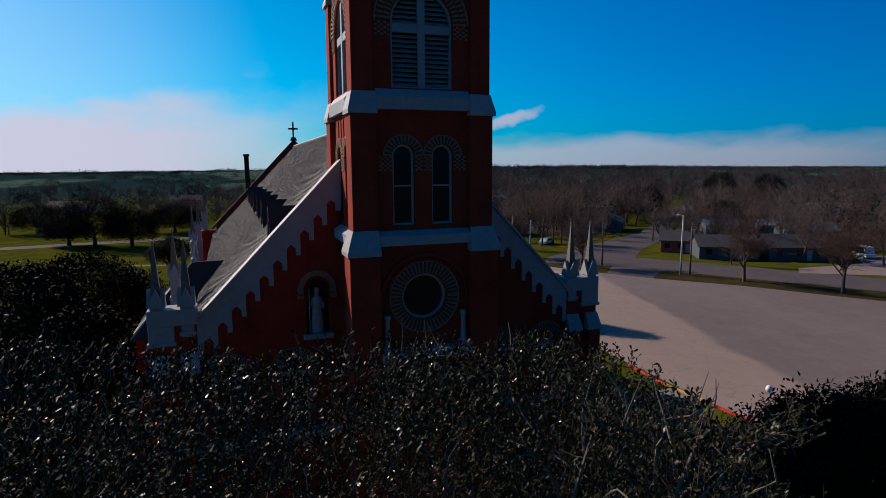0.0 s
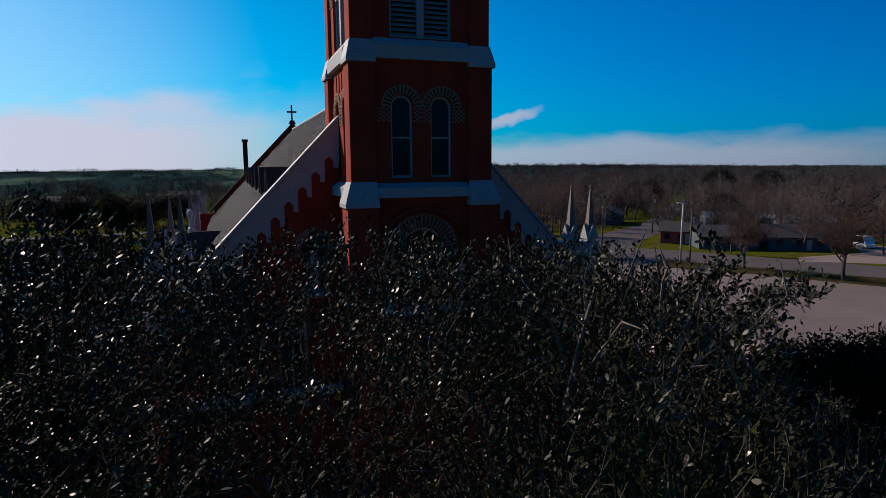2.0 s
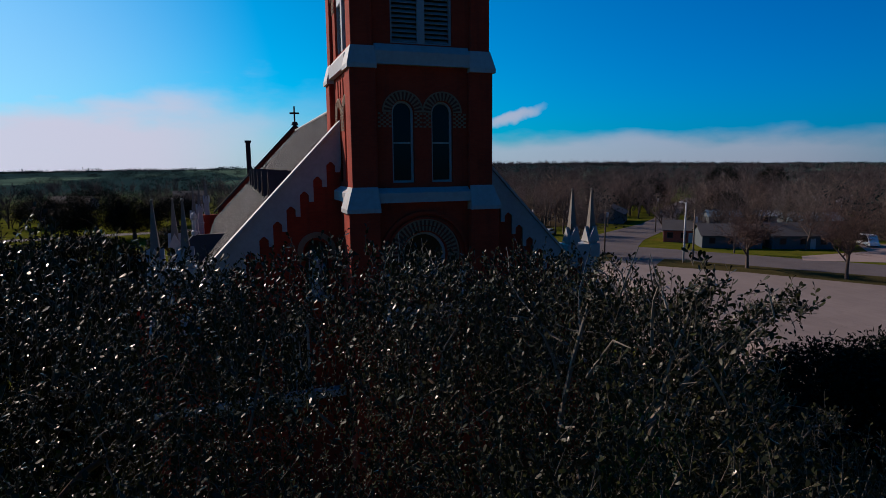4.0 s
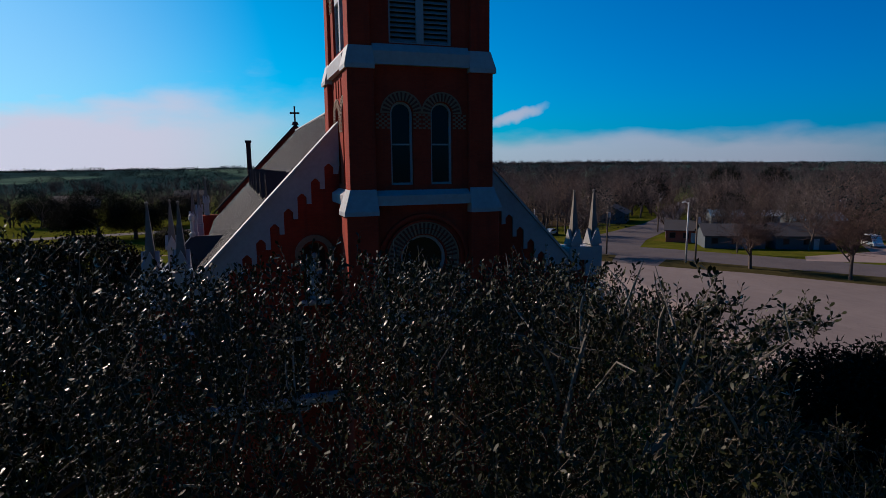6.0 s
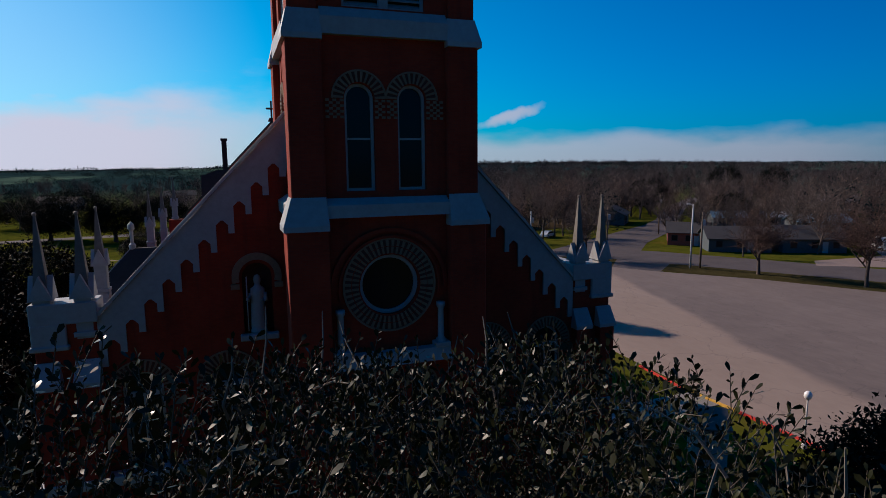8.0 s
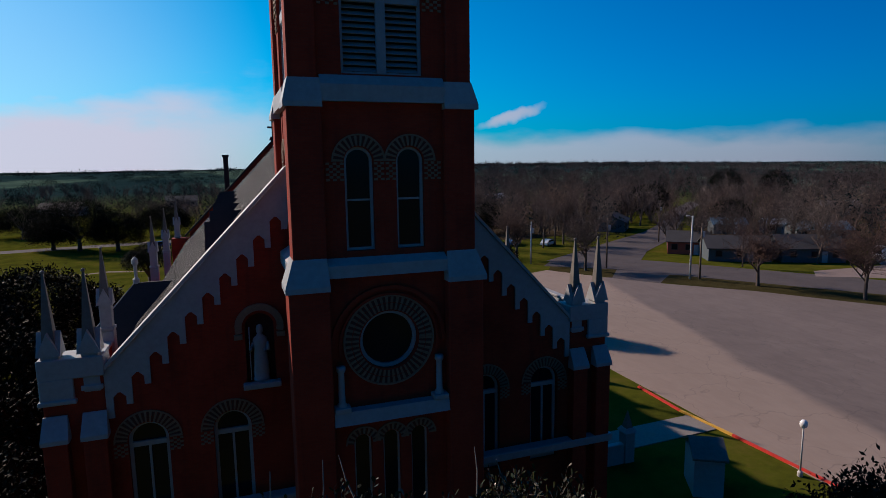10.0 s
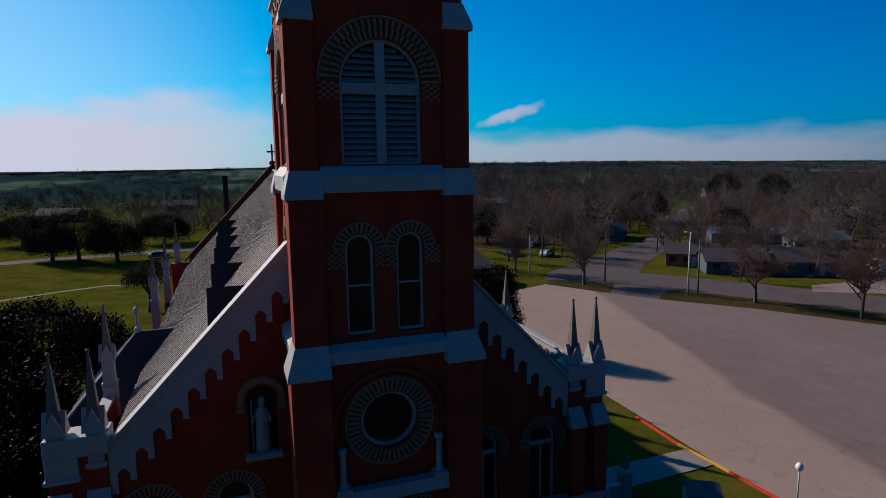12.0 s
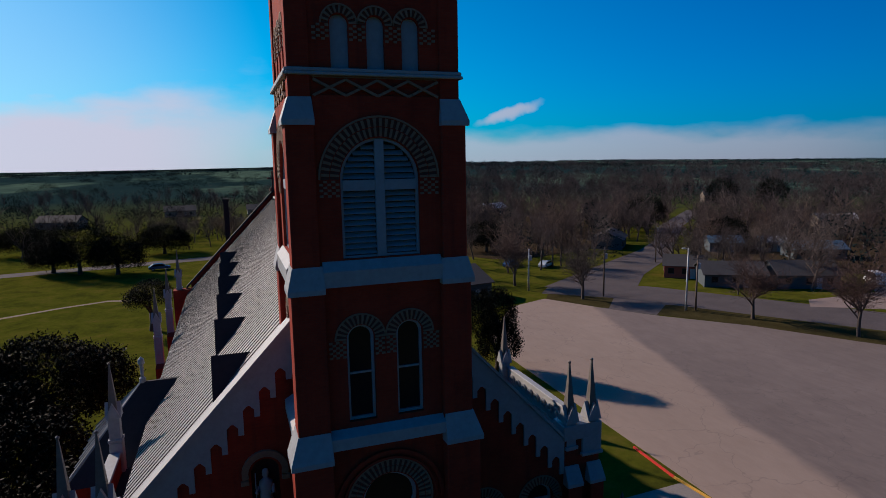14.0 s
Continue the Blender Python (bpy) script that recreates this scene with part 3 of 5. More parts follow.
PAIR = [arch(c, 0.46, 16.10, 18.90) for c in (-0.83, 0.83)]
LOUVRE = arch(0, 1.28, 21.55, 24.05, 28)
TRIPLE = [arch(c, 0.28, 27.42, 28.72) for c in (-1.12, 0.0, 1.12)]
LOWER = [arch(c, 0.30, 6.9, 9.65) for c in (-0.98, 0.0, 0.98)]
ROSE = circle(0, 13.08, 0.98, 40)
for i, m in enumerate(FACES):
    low = [rect(-1.95, 1.95, 0, 15.4)] + ([ROSE] + LOWER if i == 0 else [])
    part("tower_wall", slab(low, 0.5, m), BRICK, church)
    part("tower_wall", slab([rect(-1.95, 1.95, 15.4, 20.8)] + (PAIR if i < 2 else []), 0.5, m), BRICK, church)
    part("tower_wall", slab([rect(-2.03, 2.03, 20.8, 26.6), LOUVRE], 0.5, m), BRICK, church)
    part("tower_wall", slab([rect(-2.05, 2.05, 26.6, ZT)] + TRIPLE, 0.3, m @ Matrix.Translation((0, 0.1, 0))), BRICK, church)
part("tower_ceiling", box(-2.3, 2.3, TC - 2.3, TC + 2.3, 20.9, 21.1), DARK, church)
part("tower_floor", box(-2.2, 2.2, TC - 2.2, TC + 2.2, 15.5, 15.7), DARK, church)
part("tower_top", frustum((-2.9, 2.9, TC - 2.9, TC + 2.9), (-0.1, 0.1, TC - 0.1, TC + 0.1), ZT, ZT + 3.0), ROOF, church)


def light_window(cx, half, z0, spring, m, bar):
    """A round-headed sash window set back in the wall."""
    w = part("window", slab([arch(cx, half + 0.01, z0, spring), arch(cx, half - 0.09, z0 + 0.09, spring)], 0.10, m @ Matrix.Translation((0, 0.16, 0))), WHITE, church, "white painted round-headed window frame")
    part("pane", slab([arch(cx, half - 0.08, z0 + 0.08, spring)], 0.02, m @ Matrix.Translation((0, 0.24, 0))), GLASS, w)
    part("glazing_bar", placed(box(cx - half + 0.08, cx + half - 0.08, 0.18, 0.25, bar - 0.03, bar + 0.03), m), WHITE, w)
    return w


def arch_bricks(name, cx, r, spring, m, thick, foot, label, y=0.0):
    t = part(name, ring(cx, spring, r + thick, r + thick + 0.05, 0, math.pi, 0.09, m @ Matrix.Translation((0, y - 0.05, 0))), STONE, church, label)
    voussoirs(t, cx, spring, r + 0.02, r + thick, m, 0.045, y=y)
    return t


for m in (FRONT, LEFT):
    for c in (-0.83, 0.83):
        light_window(c, 0.46, 16.10, 18.90, m, 17.70)
        t = arch_bricks("arch_surround", c, 0.46, 18.90, m, 0.34, 0, "buff and dark brick arch over the window")
        side = -1 if c < 0 else 1
        x0, x1 = sorted((c + side * 0.48, c + side * 1.03))
        checkers(t, x0, x1, 18.30, 18.88, m)
        x0, x1 = sorted((c - side * 0.48, c - side * 0.80))
        checkers(t, x0, x1, 18.30, 18.88, m)

for m in FACES[:2]:
    # the belfry's louvred opening
    lv = part("louvre", slab([LOUVRE, arch(0, 1.19, 21.62, 24.05, 28)], 0.14, m @ Matrix.Translation((0, 0.10, 0))), SLAT, church, "grey-blue louvred belfry opening with a cross-shaped frame")
    part("upright_bar", placed(box(-0.15, 0.15, 0.06, 0.22, 21.56, 25.30, 0.01), m), SLAT, lv)
    for s in (-1, 1):
        x0, x1 = sorted((s * 0.152, s * 1.21))
        part("cross_bar", placed(box(x0, x1, 0.08, 0.22, 23.68, 24.02, 0.01), m), SLAT, lv)
        z = 21.72
        while z < 25.15:
            reach = 1.19 if z < 24.0 else math.sqrt(max(0.0, 1.19 ** 2 - (z - 24.0) ** 2))
            if not 23.62 < z < 24.05 and reach > 0.3:
                x0, x1 = sorted((s * 0.15, s * reach))
                bm = box(x0, x1, -0.11, 0.11, -0.012, 0.012)
                part("slat", placed(bm, m @ pose(0, 0.26, z, 38, 0, 0)), SLAT, lv)
            z += 0.185
    # added sheet: the belfry's inner darkness painted behind the slats
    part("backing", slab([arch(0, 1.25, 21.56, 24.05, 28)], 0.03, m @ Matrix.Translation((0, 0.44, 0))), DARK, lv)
    t = part("arch_surround", ring(0, 24.05, 1.90, 1.96, 0, math.pi, 0.1, m @ Matrix.Translation((0, -0.06, 0))), STONE, church, "double ring of buff and dark arch bricks round the belfry opening")
    voussoirs(t, 0, 24.05, 1.31, 1.60, m, 0.05, pitch=0.085)
    voussoirs(t, 0, 24.05, 1.62, 1.88, m, 0.05, pitch=0.095)
    for s in (-1, 1):
        x0, x1 = sorted((s * 1.31, s * 1.94))
        checkers(t, x0, x1, 23.50, 24.03, m)
    # the top stage: blind windows, sill course, diamond band
    m2 = m @ Matrix.Translation((0, 0.1, 0))
    for c in (-1.12, 0.0, 1.12):
        part("shutter", slab([arch(c, 0.285, 27.42, 28.72)], 0.05, m2 @ Matrix.Translation((0, 0.12, 0))), SLAT, church, "grey-blue boarded narrow window")
        t = arch_bricks("arch_surround", c, 0.29, 28.72, m2, 0.24, 0, "buff and dark brick arch over the narrow window", 0.0)
        for s in (-1, 1):
            x0, x1 = sorted((c + s * 0.30, c + s * 0.55))
            checkers(t, x0, x1, 28.22, 28.70, m2)
    for s in (-1, 1):
        x0, x1 = sorted((s * 1.68, s * 1.95))
        checkers(church, x0, x1, 28.22, 28.70, m2)
for m in FACES:
    part("string_course", placed(box(-2.78, 2.78, -0.10, 0.3, 27.18, 27.28, 0.02), m), WHITE, church, "narrow white string course")
    part("string_course", placed(box(-2.75, 2.75, -0.06, 0.3, 27.285, 27.40, 0.02), m), WHITE, church, "narrow white string course")


def diamond_band(m):
    """Two zigzag rows of buff brick that cross into diamonds."""
    band = part("diamond_band", placed(box(-1.99, 1.99, 0.085, 0.12, 27.13, 27.17), m), STONE, church, "band of crossing buff brick diamonds")
    step, n = 1.98, 2
    unit = None
    for row in (-1, 1):
        for k in range(n):
            for h in (0, 1):
                up = row if h == 0 else -row
                for j in range(8):
                    x = -1.98 + k * step + h * step / 2 + (j + 0.5) * step / 16
                    z = 26.83 + up * (-0.25 + 0.5 * (j + 0.5) / 8) * 0.96
                    place = m @ pose(x, 0.10, z, 0, -up * 27, 0)
                    if unit is None:
                        unit = part("brick", box(-0.066, 0.066, -0.13, 0.02, -0.040, 0.040), STONE, band)
                        unit.matrix_basis = place
                    else:
                        repeat(unit, place @ pose(0, -0.002 * (row > 0), 0), band)


for m in (FRONT, LEFT):
    diamond_band(m)

# the rose window, its hood and the white aedicule under it
rose = part("rose_window", ring(0, 13.08, 0.86, 1.0, 0, 2 * math.pi - 0.001, 0.12, Matrix.Translation((0, 0.2, 0)), 40), WHITE, church, "round window deep in a ring of arch bricks")
part("pane", slab([circle(0, 13.08, 0.9, 40)], 0.02, Matrix.Translation((0, 0.3, 0))), GLASS, rose)
t = part("arch_surround", ring(0, 13.08, 1.47, 1.53, 0, 2 * math.pi - 0.001, 0.11, Matrix.Translation((0, -0.06, 0)), 48), STONE, church, "ring of buff and dark bricks round the rose window")
voussoirs(t, 0, 13.08, 1.02, 1.24, FRONT, 0.04, 0, 2 * math.pi)
voussoirs(t, 0, 13.08, 1.26, 1.46, FRONT, 0.05, 0, 2 * math.pi, 0.09)
part("hood_mould", ring(0, 13.0, 1.80, 1.93, -0.05, math.pi + 0.05, 0.16, Matrix.Translation((0, -0.12, 0)), 32), BRICK, church)
part("hood_mould", ring(0, 13.0, 1.60, 1.68, -0.2, math.pi + 0.2, 0.12, Matrix.Translation((0, -0.09, 0)), 32), BRICK, church)
for s in (-1, 1):
    col = part("colonnette", lathe([(0.17, 10.95), (0.17, 11.15), (0.11, 11.22), (0.10, 12.2), (0.15, 12.3), (0.15, 12.42)], 12, pose(s * 1.66, -0.16, 0)), WHITE, church, "white painted colonnette", True)
    part("plinth", box(s * 1.66 - 0.26, s * 1.66 + 0.26, -0.42, 0.0, 10.94, 11.10, 0.02), WHITE, church)
part("sill", frustum((-1.94, 1.94, -0.45, 0.02), (-1.94, 1.94, -0.36, 0.02), 10.52, 10.94), WHITE, church, "broad white sill under the rose window")
for c in (-0.98, 0.0, 0.98):
    w = part("window", slab([arch(c, 0.31, 6.9, 9.65), arch(c, 0.23, 6.98, 9.65)], 0.08, Matrix.Translation((0, 0.18, 0))), WHITE, church)
    part("pane", slab([arch(c, 0.24, 6.97, 9.65)], 0.02, Matrix.Translation((0, 0.22, 0))), GLASS, w)
    arch_bricks("arch_surround", c, 0.30, 9.65, FRONT, 0.24, 0, "buff and dark brick arch over the narrow window")
# little pointed arcade on the tower's flank under the belfry course
for k in range(4):
    x = -1.0 + k * 0.62
    part("blind_arch", slab([arch(x, 0.16, 19.75, 20.35, 8)], 0.05, LEFT @ Matrix.Translation((0, -0.04, 0))), BRICK, church)

# the nave
WY, EAVE_X, RIDGE, PITCH, FAR = 3.8, 9.2, 20.95, 1.052, 50.0
RAKE0 = 21.52


def rake(x):
    return RAKE0 - PITCH * abs(x)


for s in (-1, 1):
    holes = [arch(s * c, 0.66, 5.6, 9.25) for c in (7.9, 5.08)]
    if s < 0:
        holes.append(arch(-3.95, 0.52, 10.9, 12.95))
    outline = [(s * 2.7, 0), (s * 9.1, 0), (s * 9.1, rake(9.1) - 0.1), (s * 2.7, rake(2.7) - 0.1)]
    part("facade_wall", slab([outline] + holes, 0.55, Matrix.Translation((0, WY, 0))), BRICK, church)
    # white rake with its row of pointed brick fingers
    tops = [(s * (8.67 - 0.609 * k), 11.15 + 0.648 * k) for k in range(10)]
    low = [(s * 9.1, 10.25), (s * 8.87, 10.25)]
    for x, z in tops:
        a = abs(x)
        low += [(s * (a + 0.20), z - 0.16), (s * (a + 0.04), z), (s * (a - 0.04), z), (s * (a - 0.20), z - 0.16), (s * (a - 0.20), z - 0.46), (s * (a - 0.405), z - 0.46)]
    low = [p for p in low if abs(p[0]) > 2.72] + [(s * 2.72, 16.9)]
    band = low + [(s * 2.72, rake(2.72) - 0.02), (s * 9.1, rake(9.1) - 0.02)]
    part("rake_band", slab([band], 0.09, Matrix.Translation((0, WY - 0.085, 0))), WHITE, church, "white plastered rake with a stepped lower edge")
    cop = [(s * 2.72, rake(2.72)), (s * 9.15, rake(9.15)), (s * 9.15, rake(9.15) + 0.16), (s * 2.72, rake(2.72) + 0.16)]
    part("coping", slab([cop], 0.75, Matrix.Translation((0, WY - 0.17, 0))), WHITE, church, "pale coping along the gable")
    for c in (7.9, 5.08):
        w = part("window", slab([arch(s * c, 0.67, 5.6, 9.25), arch(s * c, 0.54, 5.73, 9.25)], 0.12, Matrix.Translation((0, WY + 0.2, 0))), WHITE, church)
        part("pane", slab([arch(s * c, 0.55, 5.72, 9.25)], 0.02, Matrix.Translation((0, WY + 0.27, 0))), GLASS, w)
        part("transom", box(s * c - 0.56, s * c + 0.56, WY + 0.16, WY + 0.26, 8.98, 9.16), WHITE, w)
        part("mullion", box(s * c - 0.04, s * c + 0.04, WY + 0.18, WY + 0.26, 5.7, 8.97), WHITE, w)
        t = arch_bricks("arch_surround", s * c, 0.66, 9.25, Matrix.Translation((0, WY, 0)), 0.40, 0, "buff and dark brick arch over the window")
        for e in (-1, 1):
            x0, x1 = sorted((s * c + e * 0.68, s * c + e * 1.12))
            checkers(t, x0, x1, 8.75, 9.22, Matrix.Translation((0, WY, 0)))
    # nave side walls, roof slopes, seams
    x0, x1 = sorted((s * 8.7, s * 9.2))
    part("nave_wall", box(x0, x1, WY + 0.55, FAR, 0, 11.1), BRICK, church)
    e = 9.55
    slope = [(s * 0.0, RIDGE), (s * e, RIDGE - PITCH * e), (s * e, RIDGE - PITCH * e - 0.2), (s * 0.0, RIDGE - 0.2)]
    roof = part("roof", slab([slope], FAR - WY - 0.5, Matrix.Translation((0, WY + 0.5, 0))), ROOF, church, "weathered grey standing-seam metal roof")
    length = e * math.hypot(1, PITCH)
    seam = None
    n = 100
    for k in range(n):
        y = WY + 0.8 + k * (FAR - WY - 1.0) / n
        place = pose(0, y, RIDGE) @ (pose(0, 0, 0, 0, math.degrees(math.atan(PITCH)), 0) if s > 0 else pose(0, 0, 0, 0, 0, 180) @ pose(0, 0, 0, 0, math.degrees(math.atan(PITCH)), 0))
        if seam is None:
            seam = part("seam", box(0.05, length - 0.02, -0.040, 0.040, -0.02, 0.034), SEAM, roof)
            seam.matrix_basis = place
        else:
            repeat(seam, place, roof)
part("ridge_cap", tube([(0, WY + 0.5, RIDGE + 0.02), (0, FAR, RIDGE + 0.02)], [0.12, 0.12], 8), ROOF, church)
gable = [(-9.1, 0), (9.1, 0), (9.1, rake(9.1)), (0, rake(0)), (-9.1, rake(9.1))]
part("rear_wall", slab([gable], 0.6, Matrix.Translation((0, FAR, 0))), BRICK, church)
for s in (-1, 1):
    cop = [(0, rake(0)), (s * 9.6, rake(9.6)), (s * 9.6, rake(9.6) + 0.25), (0, rake(0) + 0.25)]
    part("coping", slab([cop], 0.8, Matrix.Translation((0, FAR - 0.1, 0))), DARK_SHADED, church)
part("gable_cross", box(-0.09, 0.09, FAR + 0.2, FAR + 0.4, rake(0), rake(0) + 2.3, 0.02), DARKBRICK, church, "dark cross on the far gable")
part("gable_cross", box(-0.55, 0.55, FAR + 0.21, FAR + 0.39, rake(0) + 1.4, rake(0) + 1.6, 0.02), DARKBRICK, church)
part("gable_cross", frustum((-0.4, 0.4, FAR, FAR + 0.6), (-0.25, 0.25, FAR + 0.1, FAR + 0.5), rake(0) + 0.1, rake(0) + 0.5), DARKBRICK, church)


def gable_dormer(s, y):
    """A small steep gabled roof dormer: louvred gable front, two roof slopes dying into the main roof."""
    xf, zr, w = 5.62, 16.52, 1.12
    xr, foot = (RIDGE - zr) / PITCH, RIDGE - PITCH * xf
    bm = bmesh.new()
    f = [bm.verts.new(p) for p in ((s * xf, y - w, foot - 0.05), (s * xf, y + w, foot - 0.05), (s * xf, y, zr))]
    back = bm.verts.new((s * xr, y, zr))
    for q in ((f[0], f[1], f[2]), (f[0], f[2], back), (f[1], back, f[2]), (f[0], back, f[1])):
        bm.faces.new(q)
    d = part("dormer", bm, DARKBRICK, church, "small steep gabled roof dormer")
    for e in (-1, 1):
        bm = bmesh.new()
        o = Vector((0, e * 0.05, 0.06))
        q = [Vector((s * (xf + 0.12), y + e * (w + 0.06), foot - 0.12)), Vector((s * (xf + 0.12), y, zr)), Vector((s * (xr - 0.05), y, zr)), Vector((s * (xf - 0.05), y + e * (w + 0.06), foot - 0.04))]
        lo = [bm.verts.new(p) for p in q]
        hi = [bm.verts.new(p + o) for p in q]
        bm.faces.new(lo)
        bm.faces.new(hi)
        for i in range(4):
            bm.faces.new((lo[i], lo[(i + 1) % 4], hi[(i + 1) % 4], hi[i]))
        # the slope's shade is put into its near-black colour
        part("dormer_roof", bm, DARK_SHADED, d)


for k in range(6):
    for s in (-1, 1):
        gable_dormer(s, 7.55 + 6.4 * k)


def pinnacle(x, y, z, h, w=0.26, name="pinnacle"):
    """A white square pinnacle: shaft, four gablets and a slim spire."""
    p = part(name, box(x - w, x + w, y - w, y + w, z, z + h * 0.36, 0.02), WHITE, church, "white painted pinnacle with gablets and a slim spire")
    zg = z + h * 0.36
    part("collar", box(x - w - 0.07, x + w + 0.07, y - w - 0.07, y + w + 0.07, z + h * 0.02, z + h * 0.06, 0.015), WHITE, p)
    for a in (0, 90, 180, 270):
        m = pose(x, y, 0, 0, 0, a) @ Matrix.Translation((0, -w - 0.09, 0))
        g = [(-w - 0.1, zg - 0.1), (w + 0.1, zg - 0.1), (0, zg + h * 0.17)]
        part("gablet", slab([g], 0.2, m), WHITE, p)
    part("spire", frustum((x - w * 0.85, x + w * 0.85, y - w * 0.85, y + w * 0.85), (x - 0.03, x + 0.03, y - 0.03, y + 0.03), zg, z + h), SPIRE, p, "slim stained spire")
    part("knob", lathe([(0.02, 0), (0.07, 0.04), (0.07, 0.1), (0.02, 0.14)], 8, pose(x, y, z + h - 0.02)), SPIRE, p)
    return p


for s in (-1, 1):
    # the corner pier of the front with its two pinnacles
    x0, x1 = sorted((s * 9.1, s * 10.95))
    part("pier", box(x0, x1, WY - 0.1, WY + 0.8, 0, 11.9, 0.03), BRICK, church)
    part("pier_head", box(x0 - 0.06, x1 + 0.06, WY - 0.2, WY + 0.9, 11.85, 12.55, 0.03), WHITE, church, "white painted pier head")
    a, b = sorted((s * 9.98, s * 11.0))
    part("pier_head", box(a, b, WY - 0.21, WY + 0.91, 11.1, 11.88, 0.03), WHITE, church)
    part("pier_head", box(a - 0.06, b + 0.06, WY - 0.28, WY + 0.97, 11.0, 11.16, 0.03), WHITE, church)
    for x in (9.45, 10.62):
        a, b = sorted((s * (x - 0.36), s * (x + 0.36)))
        part("buttress", box(a, b, WY - 0.5, WY - 0.1, 0, 9.95, 0.02), BRICK, church)
        part("cap", frustum((a - 0.05, b + 0.05, WY - 0.56, WY - 0.1), (a, b, WY - 0.16, WY - 0.1), 9.9, 10.6, box(a - 0.05, b + 0.05, WY - 0.56, WY - 0.1, 9.75, 9.9)), WHITE, church, "sloping white cap on the buttress")
        pinnacle(s * x, WY + 0.15, 11.3, 4.1, 0.26)
    # side buttresses with pinnacles, parapet between
    for k in (1, 3, 4) if s < 0 else (1, 2, 3, 4):
        y = WY + 9.5 * k
        a, b = sorted((s * 9.2, s * 11.0))
        part("buttress", box(a, b, y - 0.4, y + 0.4, 0, 8.6, 0.03), BRICK, church)
        part("cap", frustum((a, b, y - 0.46, y + 0.46), (a + 0.1, b - 0.1, y - 0.36, y + 0.36), 8.6, 9.0), DARKBRICK, church)
        part("pinnacle_shaft", box(s * 10.65 - 0.30, s * 10.65 + 0.30, y - 0.30, y + 0.30, 8.9, 11.05, 0.02), WHITE, church)
        pinnacle(s * 10.65, y, 11.0, 4.0)
    if s < 0:
        part("aisle_wall", box(-10.95, -10.5, WY + 0.8, WY + 9.5, 0, 10.4), BRICK, church)
        # near-black roof colour takes in the shade behind the pier head
        part("aisle_roof", box(-10.5, -9.2, WY + 0.8, WY + 9.5, 9.3, 9.5), DARK_SHADED, church)
        part("parapet_cap", box(-11.0, -10.45, WY + 0.9, WY + 9.2, 10.4, 10.56, 0.02), WHITE, church, "pale coping along the low aisle wall")
        continue
    a, b = sorted((s * 10.75, s * 10.97))
    par = part("parapet", box(a, b, WY + 0.9, WY + 9.2, 10.9, 12.0, 0.02), WHITE, church, "white pierced parapet along the aisle roof")
    for k in range(10):
        y = WY + 1.75 + k * 0.75
        part("tracery", ring(0, 0, 0.13, 0.24, 0, 2 * math.pi - 0.001, 0.1, pose(s * 10.72, y, 11.55, 0, 0, 90), 12), WHITE, par)
    part("parapet_cap", box(a - 0.08, b + 0.08, WY + 0.9, WY + 9.2, 12.0, 12.12, 0.02), WHITE, par)
    part("aisle_wall", box(*sorted((s * 10.5, s * 10.95)), WY + 0.8, WY + 9.5, 0, 10.9), BRICK, church)
    part("aisle_roof", box(*sorted((s * 9.2, s * 10.75)), WY + 0.8, WY + 9.5, 10.85, 11.0), ROOF, church)

# the side chapel with a hipped roof and a finial
hip = frustum((-13.2, -8.6, 13.4, 21.6), (-9.9, -7.9, 17.4, 17.6), 8.8, 12.55)
part("chapel_wall", box(-13.0, -9.2, 13.9, 21.4, 0, 8.8), BRICK, church)
# shade of the front-facing slope is put into the metal roof's colour
cr = part("chapel_roof", hip, DARK_SHADED, church, "hipped metal roof of the side chapel")
part("finial", lathe([(0.16, 12.4), (0.18, 12.75), (0.08, 12.85), (0.10, 13.5), (0.18, 13.62), (0.16, 13.85), (0.02, 14.0)], 10, pose(-9.85, 17.5, 0)), WHITE, church)
for k in range(8):
    y = 13.6 + k * 1.1
    top = Vector((-9.93, 17.5 + (k - 3.5) * 0.03, 12.55))
    part("seam", tube([(-13.2, y, 8.84), tuple(top)], [0.05, 0.03], 5), ROOF, cr)

# niche and statue
part("niche_back", slab([arch(-3.95, 0.55, 10.85, 12.95)], 0.06, Matrix.Translation((0, WY + 0.5, 0))), DARKBRICK, church)
part("niche_sill", box(-4.62, -3.28, WY - 0.3, WY + 0.5, 10.68, 10.9, 0.03), WHITE, church, "white niche sill")
t = part("hood_mould", ring(-3.95, 12.98, 0.62, 0.86, -0.25, math.pi + 0.25, 0.16, Matrix.Translation((0, WY - 0.13, 0)), 20), STONE, church, "pale hood over the niche")
part("corbel", box(-4.85, -4.55, WY - 0.12, WY, 12.55, 12.75, 0.02), STONE, church)
part("corbel", box(-3.35, -3.05, WY - 0.12, WY, 12.55, 12.75, 0.02), STONE, church)


